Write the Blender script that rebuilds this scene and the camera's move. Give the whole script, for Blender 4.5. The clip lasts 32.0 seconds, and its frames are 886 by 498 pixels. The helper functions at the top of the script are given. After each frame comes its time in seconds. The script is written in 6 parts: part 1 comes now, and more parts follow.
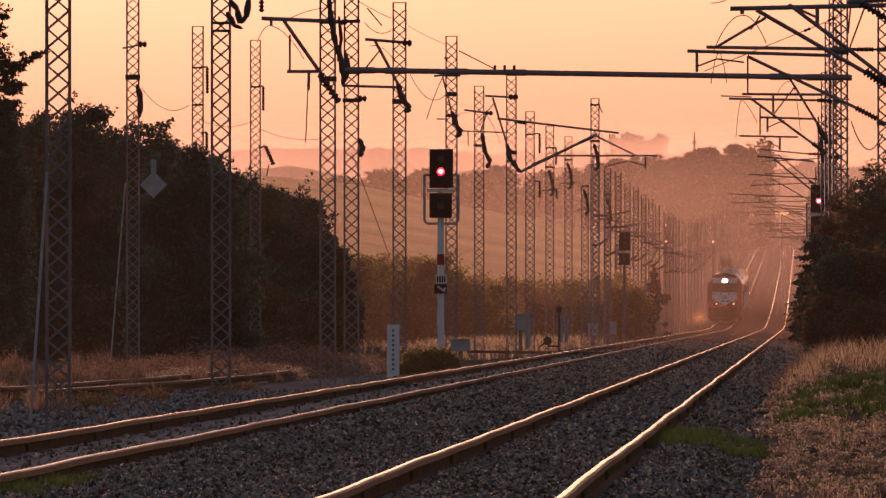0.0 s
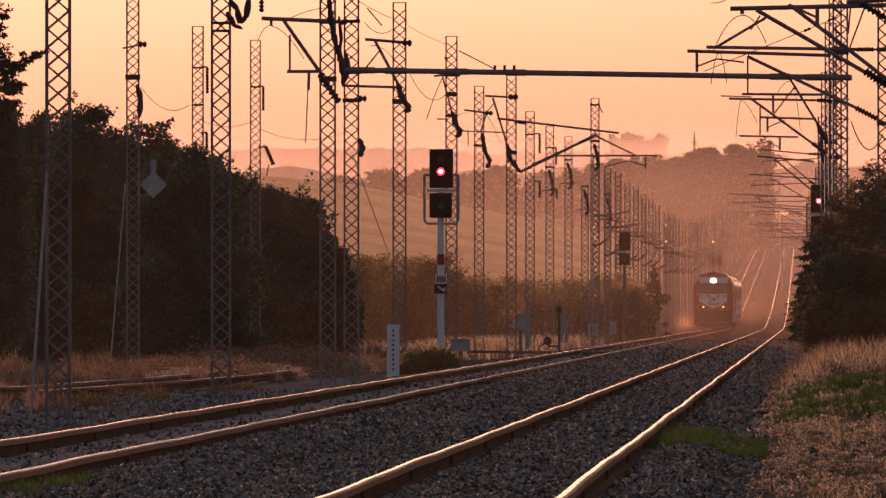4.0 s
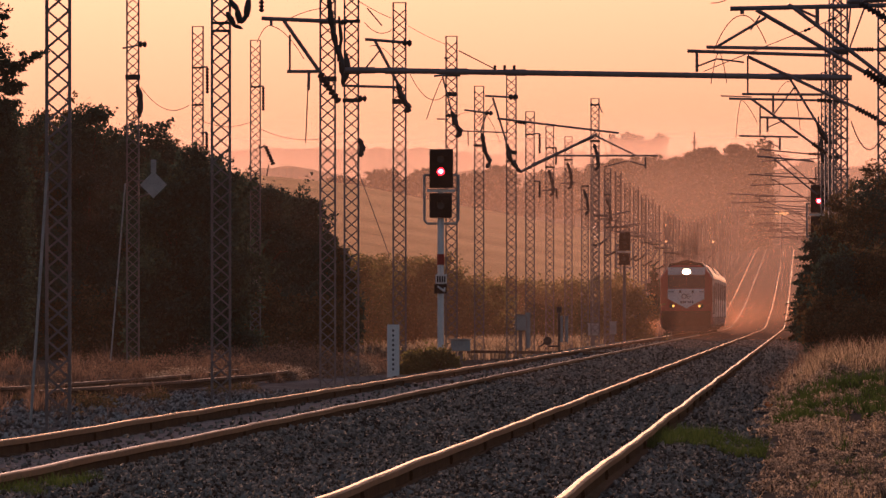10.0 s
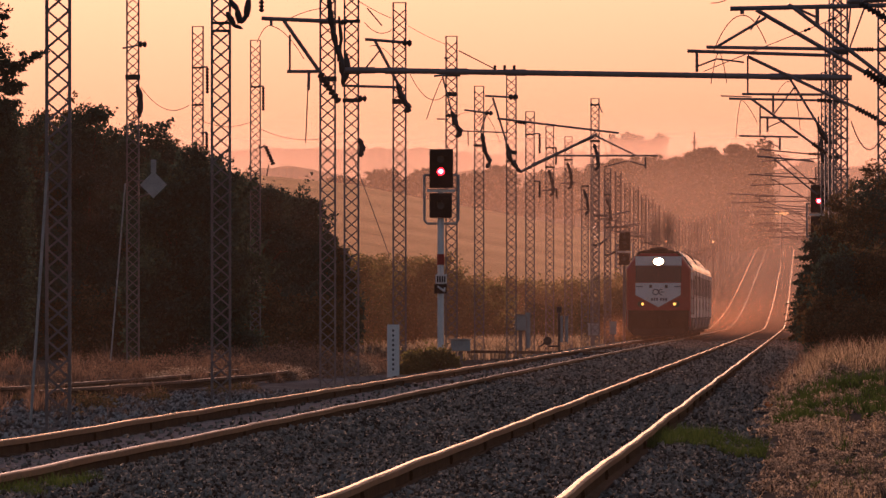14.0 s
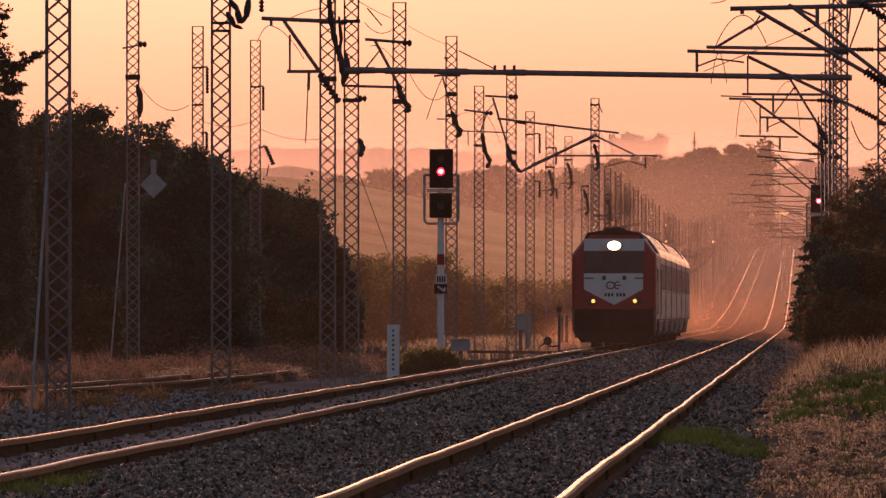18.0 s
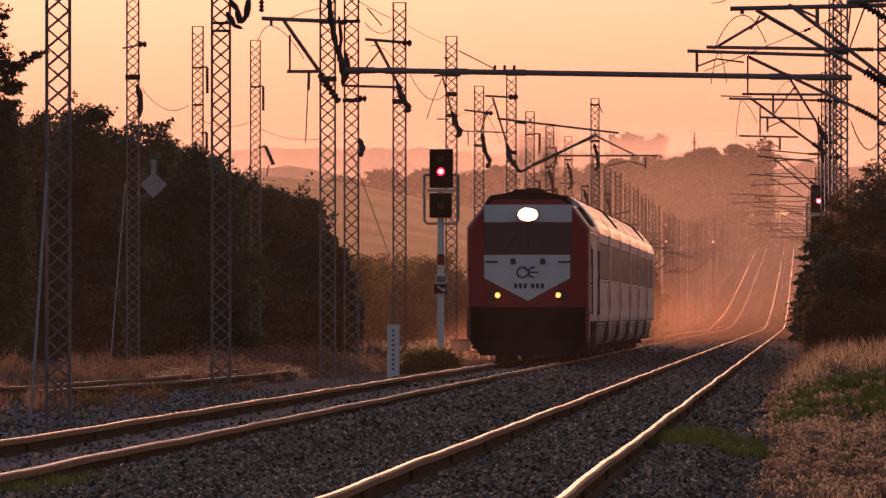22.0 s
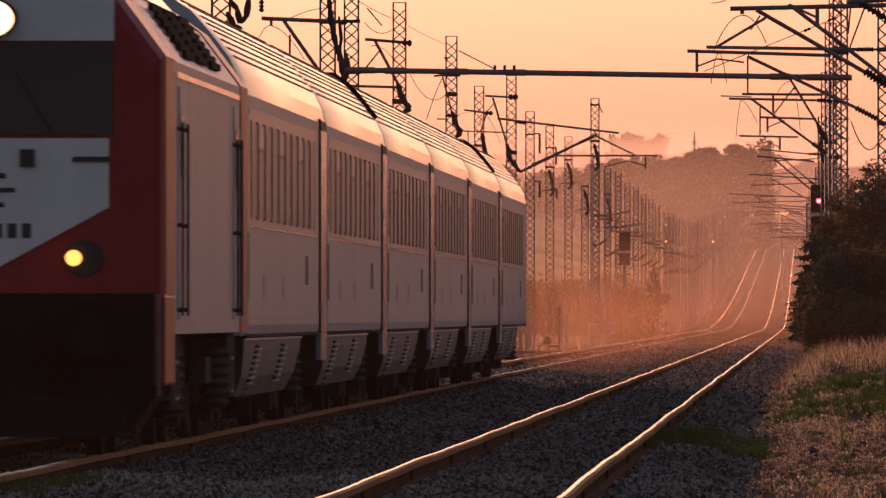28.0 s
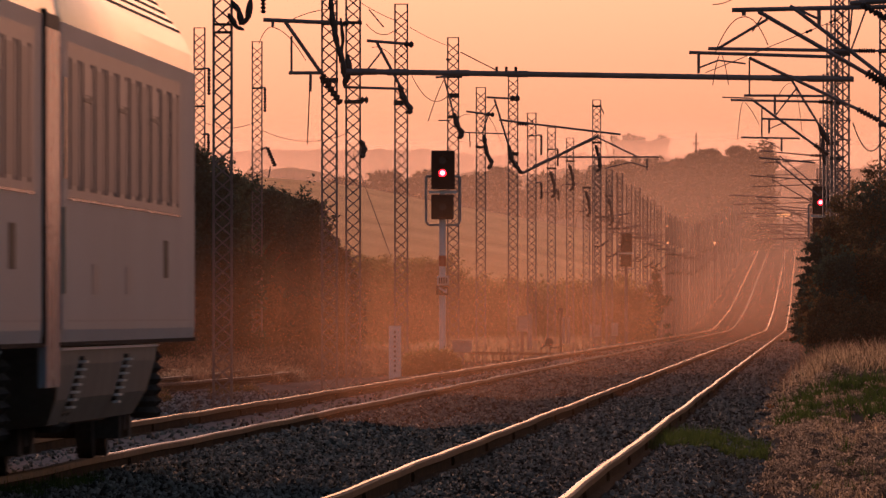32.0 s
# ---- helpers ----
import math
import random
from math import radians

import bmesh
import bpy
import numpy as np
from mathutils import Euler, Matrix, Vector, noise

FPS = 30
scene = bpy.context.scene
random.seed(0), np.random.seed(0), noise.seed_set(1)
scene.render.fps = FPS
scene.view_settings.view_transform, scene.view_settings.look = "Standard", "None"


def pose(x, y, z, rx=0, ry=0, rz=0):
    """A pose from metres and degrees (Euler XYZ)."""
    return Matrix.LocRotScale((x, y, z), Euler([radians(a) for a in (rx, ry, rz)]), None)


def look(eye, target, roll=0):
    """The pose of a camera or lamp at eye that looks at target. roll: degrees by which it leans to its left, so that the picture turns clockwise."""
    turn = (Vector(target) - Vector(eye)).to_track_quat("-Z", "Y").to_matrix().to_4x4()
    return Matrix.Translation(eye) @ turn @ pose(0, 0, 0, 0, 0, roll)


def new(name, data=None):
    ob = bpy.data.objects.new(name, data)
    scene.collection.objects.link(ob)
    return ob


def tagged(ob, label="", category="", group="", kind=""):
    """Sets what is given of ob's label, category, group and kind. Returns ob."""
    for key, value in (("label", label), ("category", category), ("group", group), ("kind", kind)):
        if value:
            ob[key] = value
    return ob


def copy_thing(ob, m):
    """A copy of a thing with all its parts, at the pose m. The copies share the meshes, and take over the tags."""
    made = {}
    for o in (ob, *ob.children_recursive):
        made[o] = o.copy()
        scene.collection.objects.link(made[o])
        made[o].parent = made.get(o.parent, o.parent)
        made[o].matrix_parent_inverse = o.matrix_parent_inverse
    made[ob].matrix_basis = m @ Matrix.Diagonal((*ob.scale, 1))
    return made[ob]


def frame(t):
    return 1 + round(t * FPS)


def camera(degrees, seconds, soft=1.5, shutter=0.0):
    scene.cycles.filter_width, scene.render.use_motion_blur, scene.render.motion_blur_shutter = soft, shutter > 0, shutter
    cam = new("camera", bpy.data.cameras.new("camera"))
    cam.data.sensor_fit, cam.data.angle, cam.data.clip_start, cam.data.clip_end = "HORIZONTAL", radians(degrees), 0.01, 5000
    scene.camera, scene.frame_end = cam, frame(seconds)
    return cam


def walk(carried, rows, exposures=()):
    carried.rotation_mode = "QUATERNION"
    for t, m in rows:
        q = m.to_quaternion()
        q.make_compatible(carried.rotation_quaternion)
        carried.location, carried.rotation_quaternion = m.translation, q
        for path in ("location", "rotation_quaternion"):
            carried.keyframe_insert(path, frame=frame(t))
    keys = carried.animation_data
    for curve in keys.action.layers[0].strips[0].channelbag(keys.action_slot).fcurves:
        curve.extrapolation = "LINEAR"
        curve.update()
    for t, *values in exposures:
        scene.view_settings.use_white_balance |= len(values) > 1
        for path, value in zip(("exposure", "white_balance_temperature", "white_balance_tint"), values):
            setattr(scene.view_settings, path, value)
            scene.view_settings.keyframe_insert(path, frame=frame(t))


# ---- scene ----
cam = camera(2.994, 32.0, soft=1.45, shutter=0.5)

# The place is laid out along the line of sight: y is the distance from the camera, z = 0 the rail heads.
EYE = (0.0, 0.0, 1.15)


def aim(dx=0.0, dy=0.0):
    """Camera pose, turned by a slight tremor (units of 1/30000 rad)."""
    return look(EYE, (-dx / 30.0, 1000.0, 1.15 + (115.0 + dy) / 30.0))


walk(cam, [(0, aim()), (30.4, aim()), (31.0, aim(1.0, 2.0)), (31.5, aim(1.5, 1.0)), (32.0, aim(3.0, 2.5))],
     [(0, 0.42, 5250, 12), (8, 0.42, 5250, 12), (13, 0.42, 5270, 13.5), (19, 0.42, 5330, 16), (25, 0.41, 5360, 17), (28, 0.42, 5400, 17), (30, 0.38, 5420, 17), (31, 0.28, 5440, 16), (32, 0.16, 5450, 16)])

# ---- light ----
SUN_AZ, SUN_EL = -4.2, 4.4         # degrees right of the view, above the horizon
world = bpy.data.worlds.new("dusk_sky")
scene.world = world
world.use_nodes = True
wn = world.node_tree.nodes
sky = wn.new("ShaderNodeTexSky")
sky.sky_type = "NISHITA"
sky.sun_disc = False
sky.sun_elevation = radians(SUN_EL)
sky.sun_rotation = radians(SUN_AZ)
sky.air_density, sky.dust_density, sky.ozone_density = 1.3, 4.0, 1.0
wn["Background"].inputs["Strength"].default_value = 0.078
# dust in the air greys the sky and turns it rosy
pale = wn.new("ShaderNodeHueSaturation")
pale.inputs["Saturation"].default_value = 0.86
rosy = wn.new("ShaderNodeMixRGB")
rosy.blend_type, rosy.inputs[0].default_value = "MULTIPLY", 1.0
sa, se = radians(SUN_AZ), radians(SUN_EL)
sun_dir = Vector((math.sin(sa) * math.cos(se), math.cos(sa) * math.cos(se), math.sin(se)))
where = wn.new("ShaderNodeTexCoord")
away = wn.new("ShaderNodeVectorMath")
away.operation, away.inputs[1].default_value = "DOT_PRODUCT", sun_dir
span = wn.new("ShaderNodeMapRange")
span.inputs["From Min"].default_value, span.inputs["From Max"].default_value = 0.2, 0.98
air = wn.new("ShaderNodeMixRGB")
air.inputs[1].default_value, air.inputs[2].default_value = (1.22, 1.16, 1.32, 1), (1.03, 0.83, 1.06, 1)
world.node_tree.links.new(where.outputs["Generated"], away.inputs[0])
world.node_tree.links.new(away.outputs["Value"], span.inputs["Value"])
world.node_tree.links.new(span.outputs[0], air.inputs[0])
world.node_tree.links.new(air.outputs[0], rosy.inputs[2])
world.node_tree.links.new(sky.outputs[0], pale.inputs["Color"])
world.node_tree.links.new(pale.outputs[0], rosy.inputs[1])
world.node_tree.links.new(rosy.outputs[0], wn["Background"].inputs[0])
sun = new("sun", bpy.data.lights.new("sun", "SUN"))
scene.cycles.transparent_max_bounces = 24
sun.data.energy, sun.data.angle, sun.data.color = 3.1, radians(0.6), (1.0, 0.48, 0.27)
sun.matrix_world = look((0, 0, 60), Vector((0, 0, 60)) - sun_dir)


# ---- materials ----
def mat(name, col, rough=0.7, metal=0.0, var=0.25, scale=6.0, fine=60.0, bump=0.0, tint=None, spec=0.5, rnd=0.0, isl=0.0):
    """Procedural surface: base colour varied at a coarse and a fine scale, with fine relief."""
    m = bpy.data.materials.new(name)
    m.use_nodes = True
    nt = m.node_tree
    n, l = nt.nodes, nt.links
    bs = n["Principled BSDF"]
    bs.inputs["Roughness"].default_value = rough
    bs.inputs["Metallic"].default_value = metal
    bs.inputs["Specular IOR Level"].default_value = spec
    tc = n.new("ShaderNodeTexCoord")
    out = []
    for s in (scale, fine):
        t = n.new("ShaderNodeTexNoise")
        t.inputs["Scale"].default_value = s
        t.inputs["Detail"].default_value = 4.0
        l.new(tc.outputs["Object"], t.inputs["Vector"])
        out.append(t)
    mul = n.new("ShaderNodeMath")
    mul.operation = "MULTIPLY_ADD"
    l.new(out[1].outputs["Fac"], mul.inputs[0])
    mul.inputs[1].default_value = 0.6
    l.new(out[0].outputs["Fac"], mul.inputs[2])
    fac = mul.outputs[0]
    if rnd:
        oi = n.new("ShaderNodeObjectInfo")
        ad = n.new("ShaderNodeMath")
        ad.operation = "MULTIPLY_ADD"
        l.new(oi.outputs["Random"], ad.inputs[0])
        ad.inputs[1].default_value = rnd
        l.new(fac, ad.inputs[2])
        fac = ad.outputs[0]
    if isl:
        ge = n.new("ShaderNodeNewGeometry")
        ad = n.new("ShaderNodeMath")
        ad.operation = "MULTIPLY_ADD"
        l.new(ge.outputs["Random Per Island"], ad.inputs[0])
        ad.inputs[1].default_value = isl
        l.new(fac, ad.inputs[2])
        sb = n.new("ShaderNodeMath")
        sb.operation, sb.inputs[1].default_value = "SUBTRACT", isl * 0.6
        l.new(ad.outputs[0], sb.inputs[0])
        fac = sb.outputs[0]
    ramp = n.new("ShaderNodeValToRGB")
    c2 = tint or tuple(c * (1 + var) for c in col)
    c1 = tuple(c * (1 - var) for c in col)
    ramp.color_ramp.elements[0].position, ramp.color_ramp.elements[1].position = 0.5, 1.05
    ramp.color_ramp.elements[0].color, ramp.color_ramp.elements[1].color = (*c1, 1), (*c2, 1)
    l.new(fac, ramp.inputs[0])
    l.new(ramp.outputs[0], bs.inputs["Base Color"])
    if bump:
        b = n.new("ShaderNodeBump")
        b.inputs["Strength"].default_value = bump
        b.inputs["Distance"].default_value = 0.02
        l.new(out[1].outputs["Fac"], b.inputs["Height"])
        l.new(b.outputs[0], bs.inputs["Normal"])
    return m


def glow(name, col, strength):
    m = bpy.data.materials.new(name)
    m.use_nodes = True
    b = m.node_tree.nodes["Principled BSDF"]
    b.inputs["Base Color"].default_value = (*col, 1)
    b.inputs["Emission Color"].default_value = (*col, 1)
    b.inputs["Emission Strength"].default_value = strength
    return m


def leafy(name, col, tint, trans=0.35):
    """Leaves: diffuse with some light let through, varied from island to island."""
    m = bpy.data.materials.new(name)
    m.use_nodes = True
    n, l = m.node_tree.nodes, m.node_tree.links
    n.remove(n["Principled BSDF"])
    geo = n.new("ShaderNodeNewGeometry")
    ramp = n.new("ShaderNodeValToRGB")
    ramp.color_ramp.elements[0].color, ramp.color_ramp.elements[1].color = (*col, 1), (*tint, 1)
    l.new(geo.outputs["Random Per Island"], ramp.inputs[0])
    d, t, x = n.new("ShaderNodeBsdfDiffuse"), n.new("ShaderNodeBsdfTranslucent"), n.new("ShaderNodeMixShader")
    l.new(ramp.outputs[0], d.inputs[0])
    l.new(ramp.outputs[0], t.inputs[0])
    x.inputs[0].default_value = trans
    l.new(d.outputs[0], x.inputs[1])
    l.new(t.outputs[0], x.inputs[2])
    l.new(x.outputs[0], n["Material Output"].inputs[0])
    return m


def veil_mat(name, col, density, top, soft, scale):
    """Haze put on a flat sheet: mostly clear, scatters a little sunlight; thins out upwards and in wisps."""
    m = bpy.data.materials.new(name)
    m.use_nodes = True
    n, l = m.node_tree.nodes, m.node_tree.links
    n.remove(n["Principled BSDF"])
    tc = n.new("ShaderNodeTexCoord")
    sep = n.new("ShaderNodeSeparateXYZ")
    l.new(tc.outputs["Object"], sep.inputs[0])
    mr = n.new("ShaderNodeMapRange")
    mr.interpolation_type = "SMOOTHERSTEP"
    l.new(sep.outputs["Z"], mr.inputs["Value"])
    mr.inputs["From Min"].default_value, mr.inputs["From Max"].default_value = top, top - soft
    mr.inputs["To Min"].default_value, mr.inputs["To Max"].default_value = 0.0, 1.0
    no = n.new("ShaderNodeTexNoise")
    no.inputs["Scale"].default_value, no.inputs["Detail"].default_value = scale, 3.0
    l.new(tc.outputs["Object"], no.inputs["Vector"])
    m1, m2 = n.new("ShaderNodeMath"), n.new("ShaderNodeMath")
    m1.operation = m2.operation = "MULTIPLY"
    m2.use_clamp = True
    l.new(mr.outputs[0], m1.inputs[0])
    l.new(no.outputs["Fac"], m1.inputs[1])
    l.new(m1.outputs[0], m2.inputs[0])
    m2.inputs[1].default_value = density * 2.0
    tr, sc, x = n.new("ShaderNodeBsdfTransparent"), n.new("ShaderNodeBsdfTranslucent"), n.new("ShaderNodeMixShader")
    sc.inputs[0].default_value = (*col, 1)
    l.new(m2.outputs[0], x.inputs[0])
    l.new(tr.outputs[0], x.inputs[1])
    l.new(sc.outputs[0], x.inputs[2])
    l.new(x.outputs[0], n["Material Output"].inputs[0])
    return m


M_STEEL = mat("galvanised_steel", (0.21, 0.17, 0.16), 0.55, 0.5, 0.3, 2.0, 40.0)
M_DARK = mat("dark_fittings", (0.035, 0.032, 0.03), 0.5, 0.2, 0.3, 5.0, 50.0)
M_RAIL = mat("rail_steel", (0.55, 0.47, 0.36), 0.24, 0.9, 0.2, 0.6, 30.0)
M_RAIL.node_tree.nodes["Principled BSDF"].inputs["Specular Tint"].default_value = (1.0, 0.88, 0.68, 1)
M_RAIL_D = mat("dull_rail_steel", (0.17, 0.11, 0.06), 0.62, 0.6, 0.3, 0.6, 30.0, spec=0.2)
M_RUST = mat("rusted_steel", (0.055, 0.030, 0.014), 0.9, 0.0, 0.4, 1.5, 30.0, 0.3, spec=0.04)
# golden sheen of the sky put into the colour of the head's sides
M_HEAD = mat("golden_rail_side", (0.15, 0.066, 0.011), 0.6, 0.0, 0.35, 1.5, 30.0, 0.2, spec=0.2)
M_BALLAST = mat("ballast_bed", (0.056, 0.056, 0.051), 0.95, 0.0, 0.5, 0.8, 14.0, 1.0, spec=0.0)
M_STONE = mat("ballast_stone", (0.10, 0.097, 0.080), 0.9, 0.0, 0.7, 2.0, 25.0, 0.2, (0.31, 0.295, 0.25), 0.1, 0.0, 0.6)
M_CONC = mat("weathered_concrete", (0.42, 0.39, 0.36), 0.9, 0.0, 0.3, 3.0, 40.0, 0.3)
M_EARTH = mat("dry_earth_and_straw", (0.10, 0.08, 0.062), 1.0, 0.0, 0.4, 0.05, 3.0, 0.6, spec=0.0)
M_LEAF = leafy("dark_leaves", (0.036, 0.070, 0.052), (0.085, 0.130, 0.088), 0.22)
M_LEAF_R = leafy("rusty_leaves", (0.062, 0.070, 0.038), (0.21, 0.130, 0.060), 0.32)
M_LEAF_F = leafy("far_leaves", (0.04, 0.055, 0.035), (0.07, 0.085, 0.05), 0.12)
M_BARK = mat("bark", (0.09, 0.06, 0.04), 0.95, 0.0, 0.4, 3.0, 30.0, 0.5)
M_STRAW = leafy("dry_grass", (0.06, 0.045, 0.03), (0.50, 0.38, 0.24), 0.62)
M_STRAW_D = leafy("brown_grass", (0.055, 0.050, 0.042), (0.16, 0.13, 0.105), 0.3)
M_LEAF_O = leafy("olive_leaves", (0.125, 0.125, 0.045), (0.26, 0.21, 0.075), 0.62)
M_LEAF_G = leafy("golden_leaves", (0.165, 0.128, 0.048), (0.34, 0.24, 0.085), 0.62)
M_SLEEPER = mat("old_concrete", (0.36, 0.28, 0.24), 0.95, 0.0, 0.35, 1.0, 25.0, 0.4, spec=0.0, rnd=0.3)
M_RUST_T = mat("rust_red_steel", (0.16, 0.09, 0.055), 0.9, 0.0, 0.4, 1.5, 30.0, 0.3, spec=0.1)
M_WEED = leafy("dry_weeds", (0.035, 0.026, 0.018), (0.52, 0.42, 0.31), 0.52)
M_GRAVEL = mat("pale_gravel", (0.17, 0.155, 0.14), 1.0, 0.0, 0.6, 0.5, 9.0, 0.8, spec=0.0)
M_PEBBLE = mat("pale_stones", (0.14, 0.128, 0.115), 0.95, 0.0, 0.6, 0.5, 9.0, 0.2, (0.44, 0.40, 0.35), 0.05, 0.0, 0.8)
M_FIELD = mat("stubble_field", (0.54, 0.37, 0.14), 1.0, 0.0, 0.35, 0.012, 0.25, 0.0, spec=0.0)
M_PANE = mat("coach_glass", (0.25, 0.27, 0.31), 0.33, 0.0, 0.15, 0.4, 5.0, spec=0.3)
M_GRASS = leafy("green_grass", (0.035, 0.070, 0.018), (0.095, 0.14, 0.036), 0.33)
M_TUFT = leafy("reddish_dry_shrub", (0.06, 0.053, 0.045), (0.33, 0.21, 0.14), 0.45)
M_RED = mat("red_paint", (0.33, 0.010, 0.016), 0.35, 0.0, 0.15, 1.5, 20.0)
M_GREY = mat("light_grey_paint", (0.56, 0.59, 0.62), 0.38, 0.0, 0.10, 0.35, 18.0, spec=0.35)
M_WHITE = mat("white_paint", (0.86, 0.82, 0.79), 0.4, 0.0, 0.08, 2.0, 30.0)
M_BLACK = mat("black_underframe", (0.013, 0.0128, 0.013), 0.8, 0.0, 0.4, 2.0, 25.0, spec=0.08)
M_GEAR = mat("dusty_running_gear", (0.075, 0.064, 0.056), 0.85, 0.0, 0.4, 2.0, 25.0, spec=0.1)
M_GLASS = mat("dark_window_glass", (0.05, 0.053, 0.06), 0.25, 0.0, 0.1, 0.5, 3.0)
M_SILVER = mat("ribbed_roof_metal", (0.95, 0.86, 0.66), 0.18, 0.65, 0.12, 0.6, 12.0)
M_LAMP_HI = glow("headlamp_beam", (1.0, 0.80, 0.5), 300.0)
# orange glow that imitates the halo round the lens
M_LAMP_HALO = glow("headlamp_reflector", (1.0, 0.50, 0.20), 2.2)
M_LAMP_HALO.node_tree.nodes["Principled BSDF"].inputs["Base Color"].default_value = (0.02, 0.012, 0.006, 1)
M_LAMP_HALO.node_tree.nodes["Principled BSDF"].inputs["Specular IOR Level"].default_value = 0.0
M_SPECK = glow("distant_speck", (1.0, 0.36, 0.12), 1.3)
M_LAMP_LO = glow("marker_lamp", (1.0, 0.40, 0.06), 1.7)
M_BULB = glow("red_signal_bulb", (1.0, 0.42, 0.46), 5.0)
M_REDLAMP = glow("red_signal_light", (1.0, 0.006, 0.008), 11.0)


# ---- mesh helpers ----
def part(name, bm, material, parent=None, label="", smooth=False):
    me = bpy.data.meshes.new(name)
    bm.to_mesh(me)
    bm.free()
    if smooth:
        for p in me.polygons:
            p.use_smooth = True
    for m in (material if isinstance(material, (list, tuple)) else [material]):
        me.materials.append(m)
    ob = new(name, me)
    ob.parent = parent
    return tagged(ob, label)


def box(bm, x0, x1, y0, y1, z0, z1, m=None):
    """A cuboid with slightly worn edges left to the material; m: a pose."""
    vs = [bm.verts.new(c) for c in ((x0, y0, z0), (x1, y0, z0), (x1, y1, z0), (x0, y1, z0), (x0, y0, z1), (x1, y0, z1), (x1, y1, z1), (x0, y1, z1))]
    for f in ((3, 2, 1, 0), (4, 5, 6, 7), (0, 1, 5, 4), (1, 2, 6, 5), (2, 3, 7, 6), (3, 0, 4, 7)):
        bm.faces.new([vs[i] for i in f])
    if m is not None:
        for v in vs:
            v.co = m @ v.co
    return vs


def rod(bm, a, b, r, n=6, r2=None):
    """A round or flat-sided bar from a to b."""
    a, b = Vector(a), Vector(b)
    d = b - a
    q = d.to_track_quat("Z", "Y")
    r2 = r if r2 is None else r2
    rings = []
    for p, rr in ((a, r), (b, r2)):
        rings.append([bm.verts.new(p + q @ Vector((rr * math.cos(2 * math.pi * i / n), rr * math.sin(2 * math.pi * i / n), 0))) for i in range(n)])
    for i in range(n):
        j = (i + 1) % n
        bm.faces.new((rings[0][i], rings[0][j], rings[1][j], rings[1][i]))
    bm.faces.new(rings[0][::-1])
    bm.faces.new(rings[1])


def wire(bm, pts, r, n=4):
    for a, b in zip(pts, pts[1:]):
        rod(bm, a, b, r, n)


def loft(bm, rings, close=True, caps=True):
    """Skin over a row of rings of equal count."""
    vs = [[bm.verts.new(p) for p in ring] for ring in rings]
    n = len(vs[0])
    for a, b in zip(vs, vs[1:]):
        for i in range(n if close else n - 1):
            j = (i + 1) % n
            bm.faces.new((a[i], a[j], b[j], b[i]))
    if caps and close:
        bm.faces.new(vs[0][::-1])
        bm.faces.new(vs[-1])
    return vs


def soup(name, verts, faces, material, parent=None):
    me = bpy.data.meshes.new(name)
    me.from_pydata(verts, [], faces)
    me.materials.append(material)
    ob = new(name, me)
    ob.parent = parent
    return ob


def track_x(d):
    """Centre line of the left track at the distance d."""
    return -6.55 + 0.02129 * d


def bend_up(d, at, width):
    """Zero before the place at, then a slope of one, eased over the width."""
    u = (d - at) / width
    return width * math.log1p(math.exp(u)) if u < 30 else d - at


def grade(d):
    """Height of the rail heads: level, then a climb up the far hill to a crest, a shelf and a second climb."""
    z = 0.0050 * bend_up(d, 1330.0, 25.0) + 0.0047 * bend_up(d, 1620.0, 60.0)
    return z - 0.0095 * bend_up(d, 2660.0, 15.0) + 0.0185 * bend_up(d, 3140.0, 25.0) - 0.016 * bend_up(d, 3760.0, 30.0)


def sag(d, seed=0.0):
    """Small settlement of the rails, deepest near the joints."""
    return 0.0028 * math.sin(d * 2 * math.pi / 15.0 + seed) + 0.003 * math.sin(d * 0.173 + 2 * seed)


# ---- ground ----
def ground_z(d, off):
    """Height of the ground at distance d and off metres right of the left track's centre."""
    g = grade(d)
    left = -off - 9.0
    z = g - 0.42
    if off > 5.2:
        z += 0.10 * min(1.0, (off - 5.2) / 0.4)
    if off > 5.9:
        z += 0.10 * min(1.0, (off - 5.9) / 0.5) + 0.30 * min(1.0, max(0.0, off - 6.4) / 4.0)
        z += 0.05 * noise.noise(Vector((off * 1.5, d * 0.12, 3.0)))
        u = min(1.0, max(0.0, (d - 195.0) / 95.0)) * min(1.0, max(0.0, (470.0 - d) / 110.0))
        z += 0.56 * u * u * (3 - 2 * u) * min(1.0, max(0.0, off - 5.95) / 0.95)
    if left > 0:
        rise = max(0.0, min(d, 2500.0) - 850.0) * 0.0137
        z += (rise - g) * min(1.0, left / 60.0)
        z += 0.35 * noise.noise(Vector((off * 0.15, d * 0.02, 0)))
    if off > 12:
        z += min(1.0, (off - 12) / 40.0) * (max(0.0, min(d, 2500.0) - 1000.0) * 0.012 - g)
    return z


BED = [(-3.1, -0.46), (-2.2, -0.25), (-1.3, -0.112), (-0.85, -0.108), (-0.70, -0.205), (0.70, -0.205), (0.85, -0.108), (1.3, -0.112), (2.1, -0.20), (2.8, -0.135), (3.4, -0.13), (3.65, -0.135), (4.85, -0.135), (5.1, -0.13), (5.6, -0.135), (5.85, -0.24), (6.35, -0.30)]


